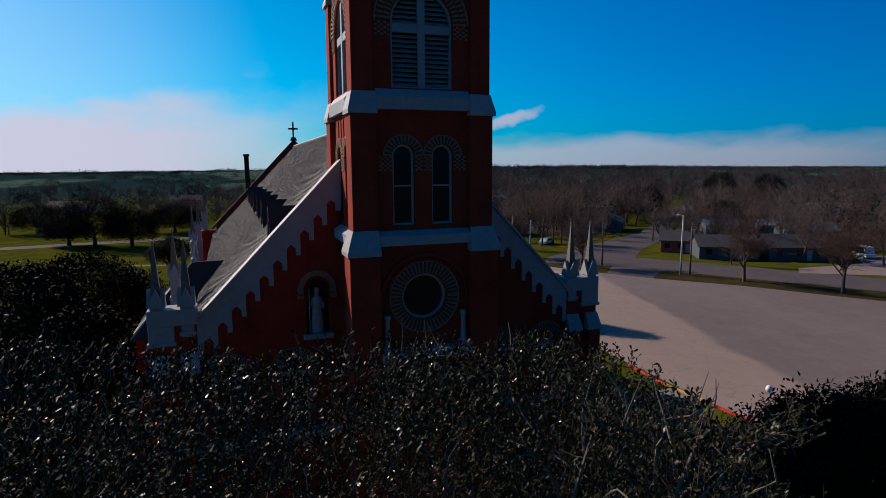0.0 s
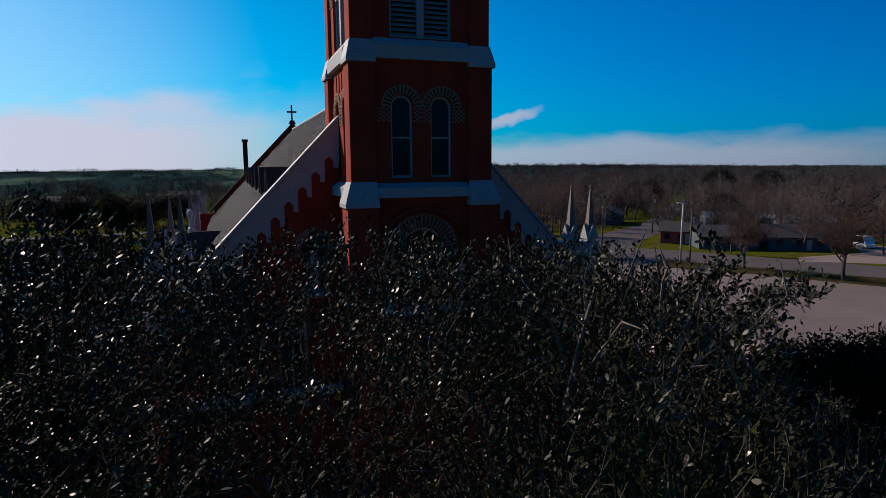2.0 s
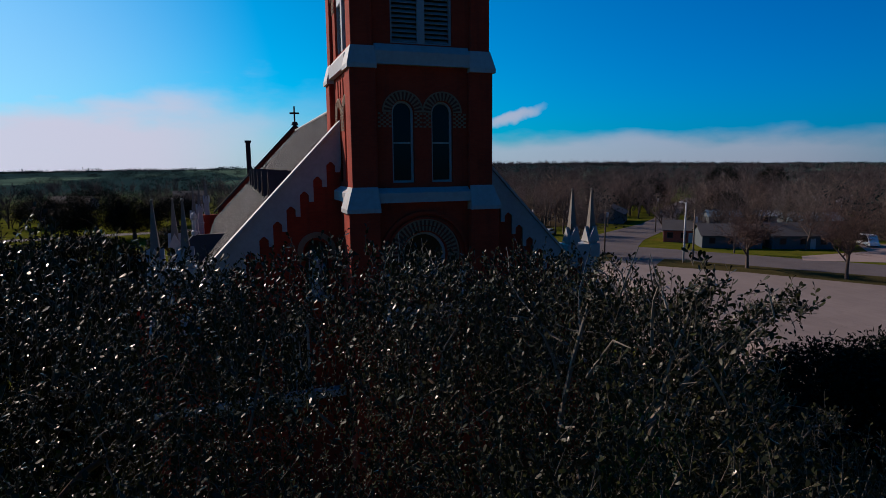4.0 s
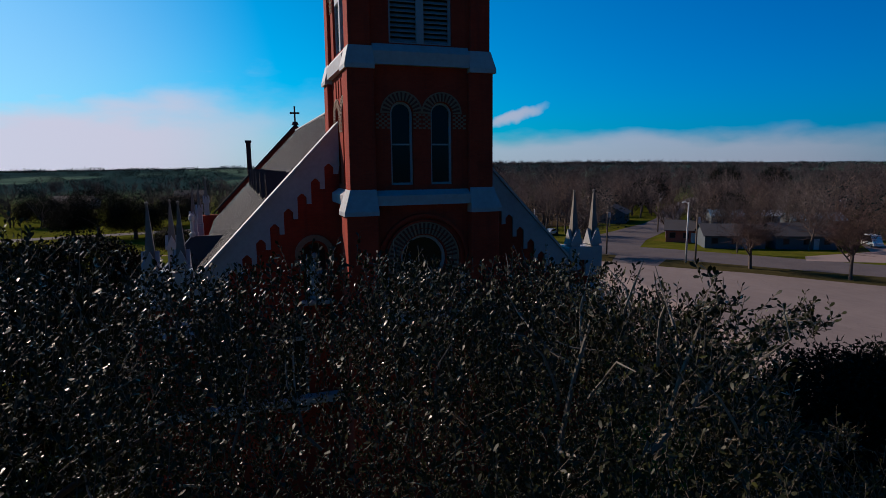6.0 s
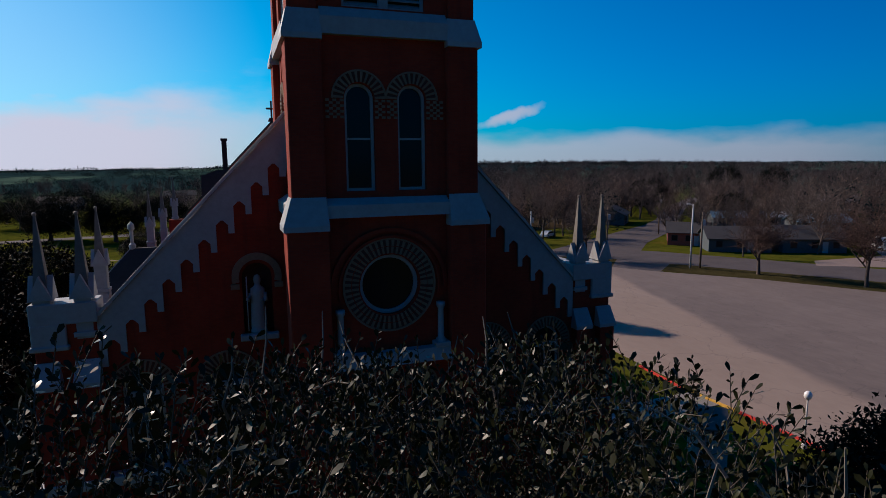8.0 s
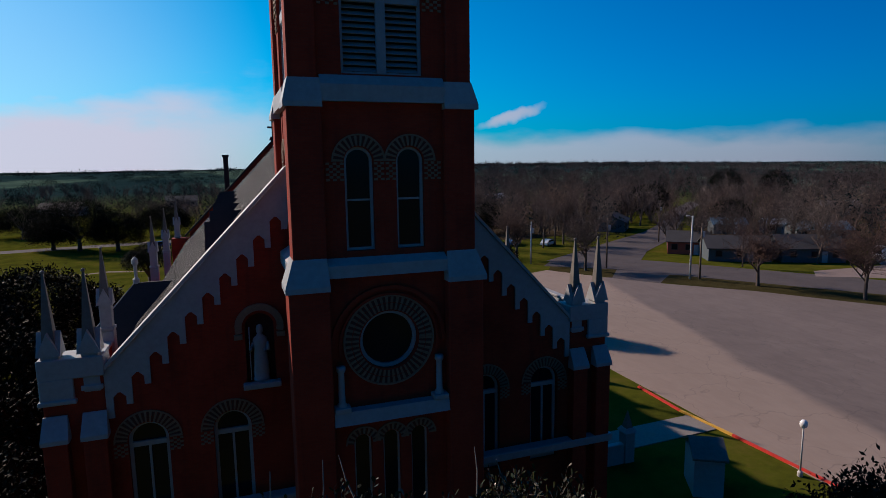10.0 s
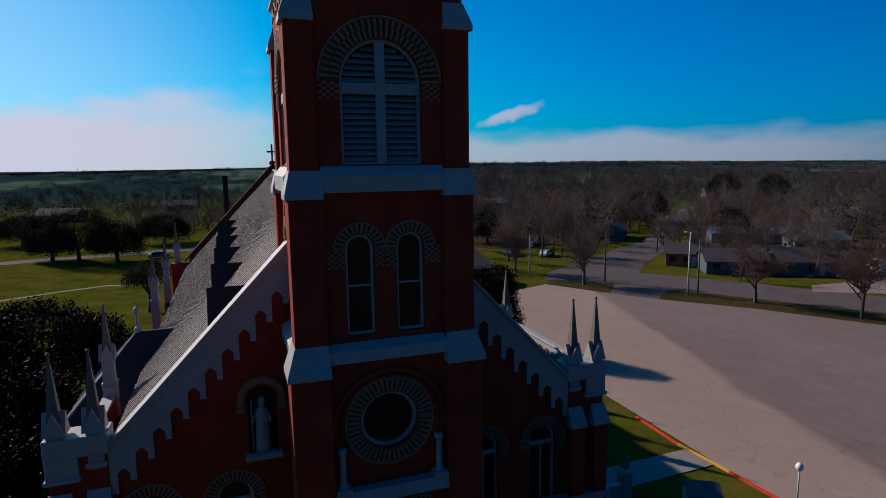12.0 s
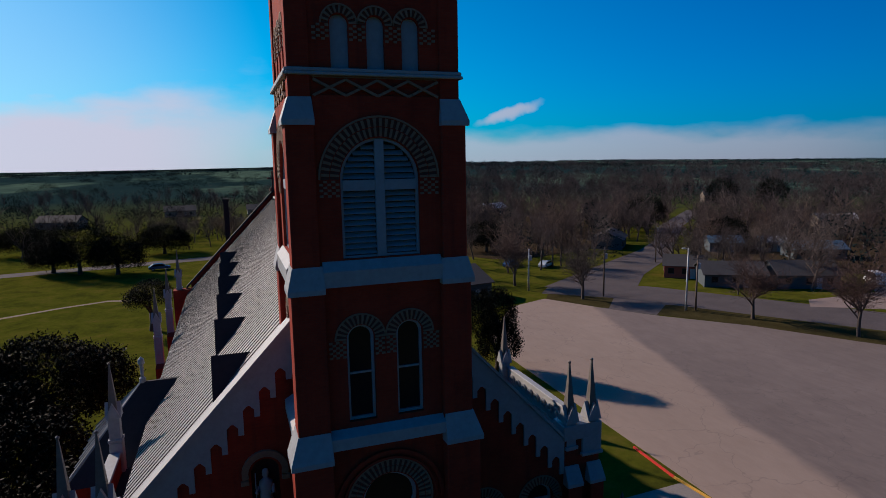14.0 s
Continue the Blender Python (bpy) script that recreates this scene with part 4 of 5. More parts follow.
def statue(x, y, z):
    """A robed standing figure on a small base, one plain shape."""
    bm = lathe([(0.30, 0.0), (0.30, 0.10), (0.27, 0.12), (0.29, 0.3), (0.25, 0.8), (0.23, 1.15), (0.27, 1.35), (0.25, 1.52), (0.12, 1.62), (0.09, 1.68), (0.125, 1.76), (0.13, 1.86), (0.09, 1.97), (0.03, 2.0)], 14)
    bmesh.ops.scale(bm, vec=(1.0, 0.72, 1.06), verts=bm.verts)
    tube([(-0.24, -0.02, 1.45), (-0.34, -0.12, 1.2), (-0.36, -0.22, 1.3)], [0.08, 0.075, 0.06], 7, bm)
    tube([(0.24, -0.02, 1.45), (0.28, -0.14, 1.15), (0.12, -0.2, 1.2)], [0.08, 0.075, 0.06], 7, bm)
    tube([(-0.37, -0.22, 0.1), (-0.37, -0.22, 2.1)], [0.02, 0.02], 6, bm)
    bmesh.ops.translate(bm, vec=(x, y, z), verts=bm.verts)
    tagged(finish(bm, "statue", WHITE, smooth=True), "white robed statue with a staff standing in the niche", "statue")


statue(-3.95, WY + 0.12, 10.9)

# pinnacles at the far corners, and a chimney
for s in (-1, 1):
    part("pier", box(*sorted((s * 9.1, s * 10.9)), FAR - 0.6, FAR + 0.8, 0, 11.4, 0.03), BRICK, church)
    pinnacle(s * 10.3, FAR + 0.1, 11.4, 4.2)
part("sacristy_wall", box(-7.5, 7.5, FAR + 0.6, FAR + 13.5, 0, 12.0), BRICK, church)
part("sacristy_roof", box(-7.7, 7.7, FAR + 0.6, FAR + 13.7, 12.0, 12.25), DARK_SHADED, church)
ch = part("chimney", box(-5.4, -4.8, 61.7, 62.3, 12.0, 20.2, 0.02), DARK_SHADED, church, "tall narrow dark chimney")
part("chimney_cap", box(-5.5, -4.7, 61.6, 62.4, 20.0, 20.3, 0.02), DARK_SHADED, ch)
part("string_course", box(2.9, 11.15, WY - 0.55, WY - 0.02, 6.15, 6.5, 0.03), WHITE, church, "white string course over the entrance")
part("string_course", box(-11.15, -2.9, WY - 0.55, WY - 0.02, 6.15, 6.5, 0.03), WHITE, church, "white string course over the entrance")

# ---- trees ----
rng = np.random.default_rng(7)


def leaf_cloud(points, size, flat=0.5, rng=rng):
    """Small folded leaves, one at each point: two triangles hinged on the midrib."""
    n = len(points)
    d = rng.normal(size=(n, 3))
    d[:, 2] += 0.3
    d /= np.linalg.norm(d, axis=1)[:, None]
    up = rng.normal(size=(n, 3)) * flat + np.array([0, 0, 0.7])
    side = np.cross(d, up)
    side /= np.linalg.norm(side, axis=1)[:, None] + 1e-9
    nrm = np.cross(side, d)
    s = size * rng.uniform(0.6, 1.3, n)[:, None]
    tip, base = points + d * s, points
    mid = points + d * s * 0.45
    v = np.stack([base, mid + side * s * 0.20 + nrm * s * 0.07, tip, mid - side * s * 0.20 + nrm * s * 0.07], axis=1).reshape(-1, 3)
    i = np.arange(n)[:, None] * 4
    f = np.concatenate([i + np.array([0, 1, 2]), i + np.array([0, 2, 3])], axis=1).reshape(-1, 3)
    return v, f


def leaf_blades(base, d, size, rng):
    """Obovate leaves of six corners, slightly cupped, from their base points along d."""
    n = len(base)
    d = d / (np.linalg.norm(d, axis=1)[:, None] + 1e-9)
    up = rng.normal(size=(n, 3)) * 0.7 + np.array([0, 0, 0.6])
    side = np.cross(d, up)
    side /= np.linalg.norm(side, axis=1)[:, None] + 1e-9
    nrm = np.cross(side, d)
    s = size * rng.uniform(0.55, 1.3, n)[:, None]
    w, curl = s * rng.uniform(0.17, 0.25, n)[:, None], s * rng.uniform(-0.12, 0.16, n)[:, None]
    near, far = base + d * s * 0.36 + nrm * curl * 0.5, base + d * s * 0.76 + nrm * curl
    v = np.stack([base, near + side * w * 0.8, far + side * w, base + d * s + nrm * curl * 0.6, far - side * w, near - side * w * 0.8], axis=1).reshape(-1, 3)
    i = np.arange(n)[:, None] * 6
    f = np.concatenate([i + np.array(q) for q in ((0, 1, 5), (1, 2, 5), (2, 4, 5), (2, 3, 4))], axis=1).reshape(-1, 3)
    return v, f


def leafy_shoots(start, d, length, per, size, rng):
    """Shoots that carry leaves all round and a tuft at the tip: the leaves, and the shoots' own bars."""
    n = len(start)
    d = d / (np.linalg.norm(d, axis=1)[:, None] + 1e-9)
    u = np.cross(d, rng.normal(size=(n, 3)))
    u /= np.linalg.norm(u, axis=1)[:, None] + 1e-9
    w = np.cross(d, u)
    run = length * rng.uniform(0.6, 1.3, n)
    t = (np.arange(per) + 0.8) / per
    ang = rng.uniform(0, 6.28, n)[:, None] + 2.4 * np.arange(per)[None, :] + rng.normal(size=(n, per)) * 0.3
    out = u[:, None, :] * np.cos(ang)[..., None] + w[:, None, :] * np.sin(ang)[..., None]
    base = start[:, None, :] + d[:, None, :] * (run[:, None] * t[None, :])[..., None]
    way = d[:, None, :] * (0.35 + 0.9 * t[None, :, None]) + out * 0.8 + rng.normal(size=out.shape) * 0.2
    v, f = leaf_blades(base.reshape(-1, 3), way.reshape(-1, 3), size, rng)
    return (v, f), bars(start, start + d * run[:, None], np.full(n, 0.007), np.full(n, 0.003))


def bars(a, b, ra, rb, sides=3):
    """Many tapered bars at once, from points a to points b."""
    a, b = np.asarray(a, float), np.asarray(b, float)
    d = b - a
    d /= np.linalg.norm(d, axis=1)[:, None] + 1e-9
    ref = np.where(np.abs(d[:, 2:3]) < 0.9, np.array([[0, 0, 1.0]]), np.array([[1.0, 0, 0]]))
    u = np.cross(d, ref)
    u /= np.linalg.norm(u, axis=1)[:, None] + 1e-9
    w = np.cross(d, u)
    ang = 2 * np.pi * np.arange(sides) / sides
    circ = u[:, None, :] * np.cos(ang)[None, :, None] + w[:, None, :] * np.sin(ang)[None, :, None]
    v = np.concatenate([a[:, None, :] + circ * np.asarray(ra)[:, None, None], b[:, None, :] + circ * np.asarray(rb)[:, None, None]], axis=1).reshape(-1, 3)
    base = np.arange(len(a))[:, None, None] * 2 * sides
    k = np.arange(sides)
    q = np.stack([k, (k + 1) % sides, (k + 1) % sides + sides, k + sides], axis=1)[None]
    f = (base + q).reshape(-1, 4)
    return v, f


def grow(rnd, height, spread, levels, kids, trunk_r, lean=0.62):
    """The bars of a bare tree: a list of (from, to, radius, radius, level)."""
    out = []

    def limb(p, d, length, r, level):
        n = 3 if level < 2 else 2
        for k in range(n):
            d2 = (d + Vector((rnd.uniform(-1, 1), rnd.uniform(-1, 1), rnd.uniform(-0.25, 0.6))) * 0.17).normalized()
            q = p + d2 * length / n
            r2 = r * (0.86 if level < 2 else 0.75)
            out.append((tuple(p), tuple(q), r, r2, level))
            p, d, r = q, d2, r2
            if level < levels and (k > 0 or level > 0):
                if level == 0 and k == n - 1:
                    limb(p, d, length * 0.95 * spread, r * 0.75, 1)
                for _ in range(kids if k == n - 1 else max(1, kids - 2)):
                    side = Vector((rnd.uniform(-1, 1), rnd.uniform(-1, 1), rnd.uniform(0.0, 0.75) if level < 2 else rnd.uniform(-0.4, 0.7))).normalized()
                    limb(p, (d * (1 - lean) + side * lean).normalized(), length * rnd.uniform(0.55, 0.85) * spread, r * 0.62, level + 1)

    limb(Vector((0, 0, -0.2)), Vector((0, 0, 1)), height * 0.36, trunk_r, 0)
    return out


def bare_tree_parts(seed, height, levels=4, kids=4, trunk_r=0.28, spread=1.0):
    segs = grow(random.Random(seed), height, spread, levels, kids, trunk_r)
    k = height / max(s[1][2] for s in segs)
    segs = [(tuple(k * c for c in s[0]), tuple(k * c for c in s[1]), s[2] * k ** 0.5, s[3] * k ** 0.5, s[4]) for s in segs]
    low = [s for s in segs if s[4] < 2]
    high = [s for s in segs if s[4] >= 2]
    vf = []
    for group, sides, floor in ((low, 6, 0.03), (high, 3, 0.012)):
        vf.append(bars([s[0] for s in group], [s[1] for s in group], [max(floor, s[2]) for s in group], [max(floor, s[3]) for s in group], sides))
    return vf


def bare_tree(name, seed, height, at, label, levels=4, kids=4, trunk_r=0.28, spread=1.0, group="bare street trees"):
    t = thing(name, label, "tree", at, group)
    (v0, f0), (v1, f1) = bare_tree_parts(seed, height, levels, kids, trunk_r, spread)
    loose_mesh("trunk", v0, f0, BARK, t)
    loose_mesh("crown", v1, f1, BARETWIG, t, "crown of fine bare twigs")
    return t


def lobed_points(lobes, n, rng, shell=0.75, top_only=-0.6):
    """Points in the outer shell of a union of ellipsoids."""
    out = []
    vol = np.array([l[3] * l[4] + l[3] * l[5] + l[4] * l[5] for l in lobes])
    for l, share in zip(lobes, vol / vol.sum()):
        m = int(n * share)
        d = rng.normal(size=(m * 2, 3))
        d /= np.linalg.norm(d, axis=1)[:, None]
        d = d[d[:, 2] > top_only][:m]
        r = shell + (1.04 - shell) * rng.uniform(0, 1, len(d)) ** 0.7
        out.append(np.array(l[:3]) + d * r[:, None] * np.array(l[3:6]))
    p = np.concatenate(out)
    return p


def leafy_tree(name, label, base, lobes, clusters, per, size, skin, limbs_to=None, seed=3, cluster_r=0.28, twig=True, top_only=-0.6, category="tree"):
    """A tapered trunk, limbs to each lobe, twigs, and a crown of small leaves in clusters."""
    r = np.random.default_rng(seed)
    t = thing(name, label, category, (0, 0, 0))
    c = lobed_points(lobes, clusters, r, top_only=top_only)
    jitter = r.normal(size=(len(c), per, 3)) * cluster_r * np.array([1, 1, 0.8])
    pts = (c[:, None, :] + jitter).reshape(-1, 3)
    v, f = leaf_cloud(pts, size, rng=r)
    loose_mesh("crown", v, f, skin, t, "crown of many small leaves", "stuff")
    bx, by = base
    hub = Vector((bx, by, min(l[2] for l in lobes) * 0.55))
    bm = tube([(bx, by, -0.2), (bx + 0.1, by, hub.z * 0.5), tuple(hub)], [0.55, 0.42, 0.36], 10)
    for l in lobes:
        e = Vector(l[:3])
        mid = hub.lerp(e, 0.5) + Vector((r.uniform(-0.4, 0.4), r.uniform(-0.4, 0.4), 0.4))
        tube([tuple(hub), tuple(mid), tuple(e)], [0.26, 0.17, 0.09], 7, bm)
    part("trunk", bm, BARK, t, smooth=True)
    if twig:
        k = r.integers(0, len(lobes), len(c))
        near = np.array([min(lobes, key=lambda l: (l[0] - p[0]) ** 2 + (l[1] - p[1]) ** 2 + (l[2] - p[2]) ** 2)[:3] for p in c])
        start = c + (near - c) * r.uniform(0.12, 0.35, (len(c), 1)) + r.normal(size=c.shape) * 0.1
        end = c + (c - near) * 0.02 + r.normal(size=c.shape) * 0.12
        keep = r.uniform(0, 1, len(c)) < 0.45
        start, end = start[keep], end[keep]
        v, f = bars(start, end, np.full(len(start), 0.013), np.full(len(start), 0.004))
        loose_mesh("twig", v, f, TWIG, t, "pale thin twigs", "stuff")
    return t


def shoot_tree(name, label, base, lobes, shoots, per, size, seed, boughs=()):
    """A broad evergreen: trunk, limbs, pale branches and upright leafy shoots over its lobes."""
    r = np.random.default_rng(seed)
    t = thing(name, label, "tree")
    c = lobed_points(lobes, shoots, r, shell=0.62, top_only=-0.6)
    mids = np.array([l[:3] for l in lobes])
    radii = np.array([l[3:6] for l in lobes])
    away = (c[:, None, :] - mids[None]) / radii[None]
    dist = np.linalg.norm(away, axis=2)
    # leave out what lies deep inside a neighbouring lobe, and thin the crown in patches
    thin = np.array([noise.noise(Vector(p) * 0.9) + 0.6 * noise.noise(Vector(p) * 2.3) for p in c])
    deep = r.uniform(0, 1, len(c)) < 0.3
    keep = (dist.min(axis=1) > np.where(deep, 0.45, 0.72)) & (thin + r.uniform(-0.5, 0.9, len(c)) > -0.58)
    c, away, dist = c[keep], away[keep], dist[keep]
    outward = away[np.arange(len(c)), dist.argmin(axis=1)]
    d = outward * 0.55 + np.array([0, 0, 0.75]) + r.normal(size=c.shape) * 0.42
    for a, e, n in boughs:
        a, e = np.array(a), np.array(e)
        k = r.uniform(0, 1, n)[:, None]
        c = np.concatenate([c, a + (e - a) * k + r.normal(size=(n, 3)) * np.array([0.10, 0.12, 0.10]) + np.array([0, 0, 0.25]) * np.sin(3.1 * k)])
        d = np.concatenate([d, (e - a) * 0.18 + np.array([0, 0, 0.4]) + r.normal(size=(n, 3)) * 0.5])
    (v, f), (bv, bf) = leafy_shoots(c - d * 0.12, d, 0.34, per, size, r)
    loose_mesh("crown", v, f, LEAF, t, "crown of many small glossy leaves on upright shoots", "stuff")
    loose_mesh("twig", bv, bf, TWIG, t, "thin brown twigs", "stuff")
    bx, by = base
    hub = Vector((bx, by, 5.4))
    bm = tube([(bx, by, -0.2), (bx + 0.1, by, 2.7), tuple(hub)], [0.55, 0.42, 0.36], 10)
    for l in lobes:
        e = Vector(l[:3])
        root = hub
        if l[3] < 2.0:
            big = min((q for q in lobes if q[3] >= 2.0), key=lambda q: (Vector(q[:3]) - e).length)
            root, e = Vector(big[:3]), e - Vector((0, 0, 0.6))
        mid = root.lerp(e, 0.5) + Vector((r.uniform(-0.3, 0.3), r.uniform(-0.3, 0.3), 0.1))
        tube([tuple(root), tuple(mid), tuple(e)], [0.26, 0.17, 0.09] if root is hub else [0.09, 0.06, 0.04], 7, bm)
    part("trunk", bm, BARK, t, smooth=True)
    # pale crooked branches just under the leaves
    for k in range(130):
        l = lobes[int(r.integers(0, len(lobes)))]
        q = r.normal(size=3)
        q[2] = abs(q[2]) + 0.35
        q /= np.linalg.norm(q)
        p = Vector(l[:3]) + Vector(q * np.array(l[3:6])) * 0.68
        way = Vector(q) * 0.7 + Vector(r.normal(size=3) * 0.5)
        pts = [tuple(p)]
        for _ in range(4):
            way = (way + Vector(r.normal(size=3) * 0.35) + Vector((0, 0, 0.15))).normalized()
            p = p + way * 0.33
            pts.append(tuple(p))
        part("branch", tube(pts, [0.024, 0.019, 0.015, 0.011, 0.005], 5), PALETWIG, t)
    for a, e, n in boughs:
        a, e = Vector(a), Vector(e)
        part("branch", tube([tuple(a - (e - a) * 0.5 - Vector((0, 0, 0.5))), tuple(a), tuple(a.lerp(e, 0.5) + Vector((0, 0, 0.25))), tuple(e)], [0.04, 0.03, 0.02, 0.008], 6), PALETWIG, t)
    return t


front_lobes = [
    (-6.0, -14.4, 10.8, 5.0, 4.4, 4.7), (-11.0, -14.5, 11.2, 5.0, 4.6, 4.9), (-16.5, -13.8, 11.6, 5.0, 4.7, 4.9), (-2.4, -14.2, 10.6, 4.0, 4.1, 4.6),
    (-8.5, -19.8, 9.9, 5.0, 4.2, 4.4), (-3.7, -19.0, 9.9, 4.0, 4.0, 4.4), (0.9, -14.2, 9.1, 2.8, 3.0, 4.0), (-14.0, -20.5, 9.9, 5.0, 4.8, 4.6),
    (0.6, -18.4, 9.0, 3.2, 3.2, 3.9), (-3.9, -12.4, 13.1, 1.7, 1.5, 1.9), (-1.3, -12.4, 12.9, 1.5, 1.4, 1.9), (-8.4, -12.2, 13.2, 1.8, 1.5, 2.0),
    (-2.9, -16.9, 13.2, 1.7, 1.6, 1.9), (-1.5, -16.1, 13.1, 1.5, 1.4, 1.9), (-2.5, -18.0, 13.7, 1.2, 1.1, 1.6),
]
BOUGHS = [((-2.0, -17.8, 14.4), (0.0, -17.5, 14.8), 100), ((-2.6, -17.9, 14.5), (-2.3, -18.2, 15.5), 30), ((-1.2, -16.6, 13.6), (0.7, -16.2, 13.9), 60),
          ((-0.4, -14.6, 12.8), (1.9, -14.2, 12.9), 70), ((0.6, -16.9, 12.2), (2.6, -16.2, 12.1), 90), ((-3.4, -17.0, 14.3), (-3.1, -17.2, 15.3), 30)]
front_tree = shoot_tree("broadleaf_tree", "broad evergreen tree with small glossy dark leaves", (-6.5, -16.5), front_lobes, 64000, 8, 0.084, 5, BOUGHS)
tip_rng = np.random.default_rng(31)
v, f = leaf_blades(np.zeros((1, 3)), np.array([[0.2, 0.1, 1.0]]), 0.11, tip_rng)
first_leaf = loose_mesh("leaf", v, f, LEAF, front_tree)
first_leaf.matrix_basis = pose(-4.0, -13.0, 15.1)
for _ in range(280):
    x, y = tip_rng.uniform(-10.5, 0.5), tip_rng.uniform(-15.5, -11.6)
    z = max((l[2] + l[5] * math.sqrt(max(0.0, 1 - ((x - l[0]) / l[3]) ** 2 - ((y - l[1]) / l[4]) ** 2)) for l in front_lobes if ((x - l[0]) / l[3]) ** 2 + ((y - l[1]) / l[4]) ** 2 < 0.9), default=14.2)
    repeat(first_leaf, pose(x, y, z + tip_rng.uniform(-0.15, 0.12), tip_rng.uniform(-60, 60), tip_rng.uniform(-60, 60), tip_rng.uniform(0, 360)), front_tree)
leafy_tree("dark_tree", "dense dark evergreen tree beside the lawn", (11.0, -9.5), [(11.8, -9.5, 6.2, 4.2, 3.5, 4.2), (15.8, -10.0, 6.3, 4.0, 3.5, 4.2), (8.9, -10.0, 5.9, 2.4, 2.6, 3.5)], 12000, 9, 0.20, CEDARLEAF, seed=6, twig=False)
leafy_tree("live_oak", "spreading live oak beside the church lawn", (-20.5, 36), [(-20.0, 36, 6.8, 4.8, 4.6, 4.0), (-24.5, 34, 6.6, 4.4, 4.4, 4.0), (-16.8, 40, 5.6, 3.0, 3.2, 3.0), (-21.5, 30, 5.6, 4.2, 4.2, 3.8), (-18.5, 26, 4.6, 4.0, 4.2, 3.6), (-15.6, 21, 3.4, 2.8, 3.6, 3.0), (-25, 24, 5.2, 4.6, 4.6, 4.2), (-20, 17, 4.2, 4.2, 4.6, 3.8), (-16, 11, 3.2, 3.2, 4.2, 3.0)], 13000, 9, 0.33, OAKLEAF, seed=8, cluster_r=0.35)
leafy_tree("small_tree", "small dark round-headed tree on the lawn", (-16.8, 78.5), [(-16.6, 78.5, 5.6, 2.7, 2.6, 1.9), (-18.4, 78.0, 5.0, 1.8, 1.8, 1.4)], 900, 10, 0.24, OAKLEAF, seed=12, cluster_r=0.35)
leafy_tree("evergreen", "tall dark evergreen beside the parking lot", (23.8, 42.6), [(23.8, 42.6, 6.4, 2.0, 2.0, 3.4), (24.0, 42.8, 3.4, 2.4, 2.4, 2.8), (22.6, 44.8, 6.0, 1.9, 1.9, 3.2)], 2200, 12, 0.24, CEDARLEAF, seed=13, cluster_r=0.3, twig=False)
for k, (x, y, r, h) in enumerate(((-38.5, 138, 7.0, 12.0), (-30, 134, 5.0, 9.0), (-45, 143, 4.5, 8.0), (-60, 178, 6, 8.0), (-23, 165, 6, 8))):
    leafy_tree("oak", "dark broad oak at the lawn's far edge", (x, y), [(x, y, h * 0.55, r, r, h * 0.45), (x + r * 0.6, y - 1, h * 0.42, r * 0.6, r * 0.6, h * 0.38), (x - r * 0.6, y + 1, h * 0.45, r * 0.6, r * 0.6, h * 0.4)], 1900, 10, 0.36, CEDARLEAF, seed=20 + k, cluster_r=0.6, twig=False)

for k, (x, y, r, h) in enumerate(((132, 153, 5.5, 11), (124, 147, 4.5, 9), (121, 106, 4.5, 8), (202, 190, 6.5, 15), (238, 196, 6.5, 14), (60, 128, 5, 8))):
    leafy_tree("evergreen", "dark dense evergreen among the bare trees", (x, y), [(x, y, h * 0.55, r, r, h * 0.45), (x + r * 0.6, y - 1, h * 0.42, r * 0.6, r * 0.6, h * 0.38), (x - r * 0.6, y + 1, h * 0.45, r * 0.6, r * 0.6, h * 0.4)], 1100, 10, 0.42, CEDARLEAF, seed=50 + k, cluster_r=0.6, twig=False)

for (x, y, h, sd, lv) in ((69, 48.5, 11.5, 11, 4), (74.5, 36.2, 14.5, 12, 4), (53, 70, 12.5, 13, 4), (47.2, 85, 13.5, 14, 4)):
    bare_tree("bare_tree", sd, h, (x, y, 0), "leafless tree on the grass verge beside the street", trunk_r=0.34, spread=1.08)

# ---- the town and the woods beyond ----
far_rng = np.random.default_rng(21)
variants = [bare_tree("bare_tree", 40 + k, 13.0, p, "tall leafless tree between the houses", 3, 4, 0.24)
            for k, p in enumerate(((84, 86, 0), (101, 70, 0), (60, 98, 0), (41, 98, 0)))]


def on_road(x, y):
    """Whether a spot lies on a street, on the lot, on the lawn or in a house's way."""
    if 20 < x < 122 and y < 30:
        return True
    for (ax, ay), (bx, by), w in (((136, -33), (85, 41), 9), ((85, 41), (66, 70), 9), ((66, 70), (52, 80), 9), ((60, 79), (88, 100), 8), ((88, 100), (117, 125), 7), ((117, 125), (198, 203), 5)):
        dx, dy = bx - ax, by - ay
        k = min(1, max(0, ((x - ax) * dx + (y - ay) * dy) / (dx * dx + dy * dy)))
        if math.hypot(x - ax - k * dx, y - ay - k * dy) < w:
            return True
    return False


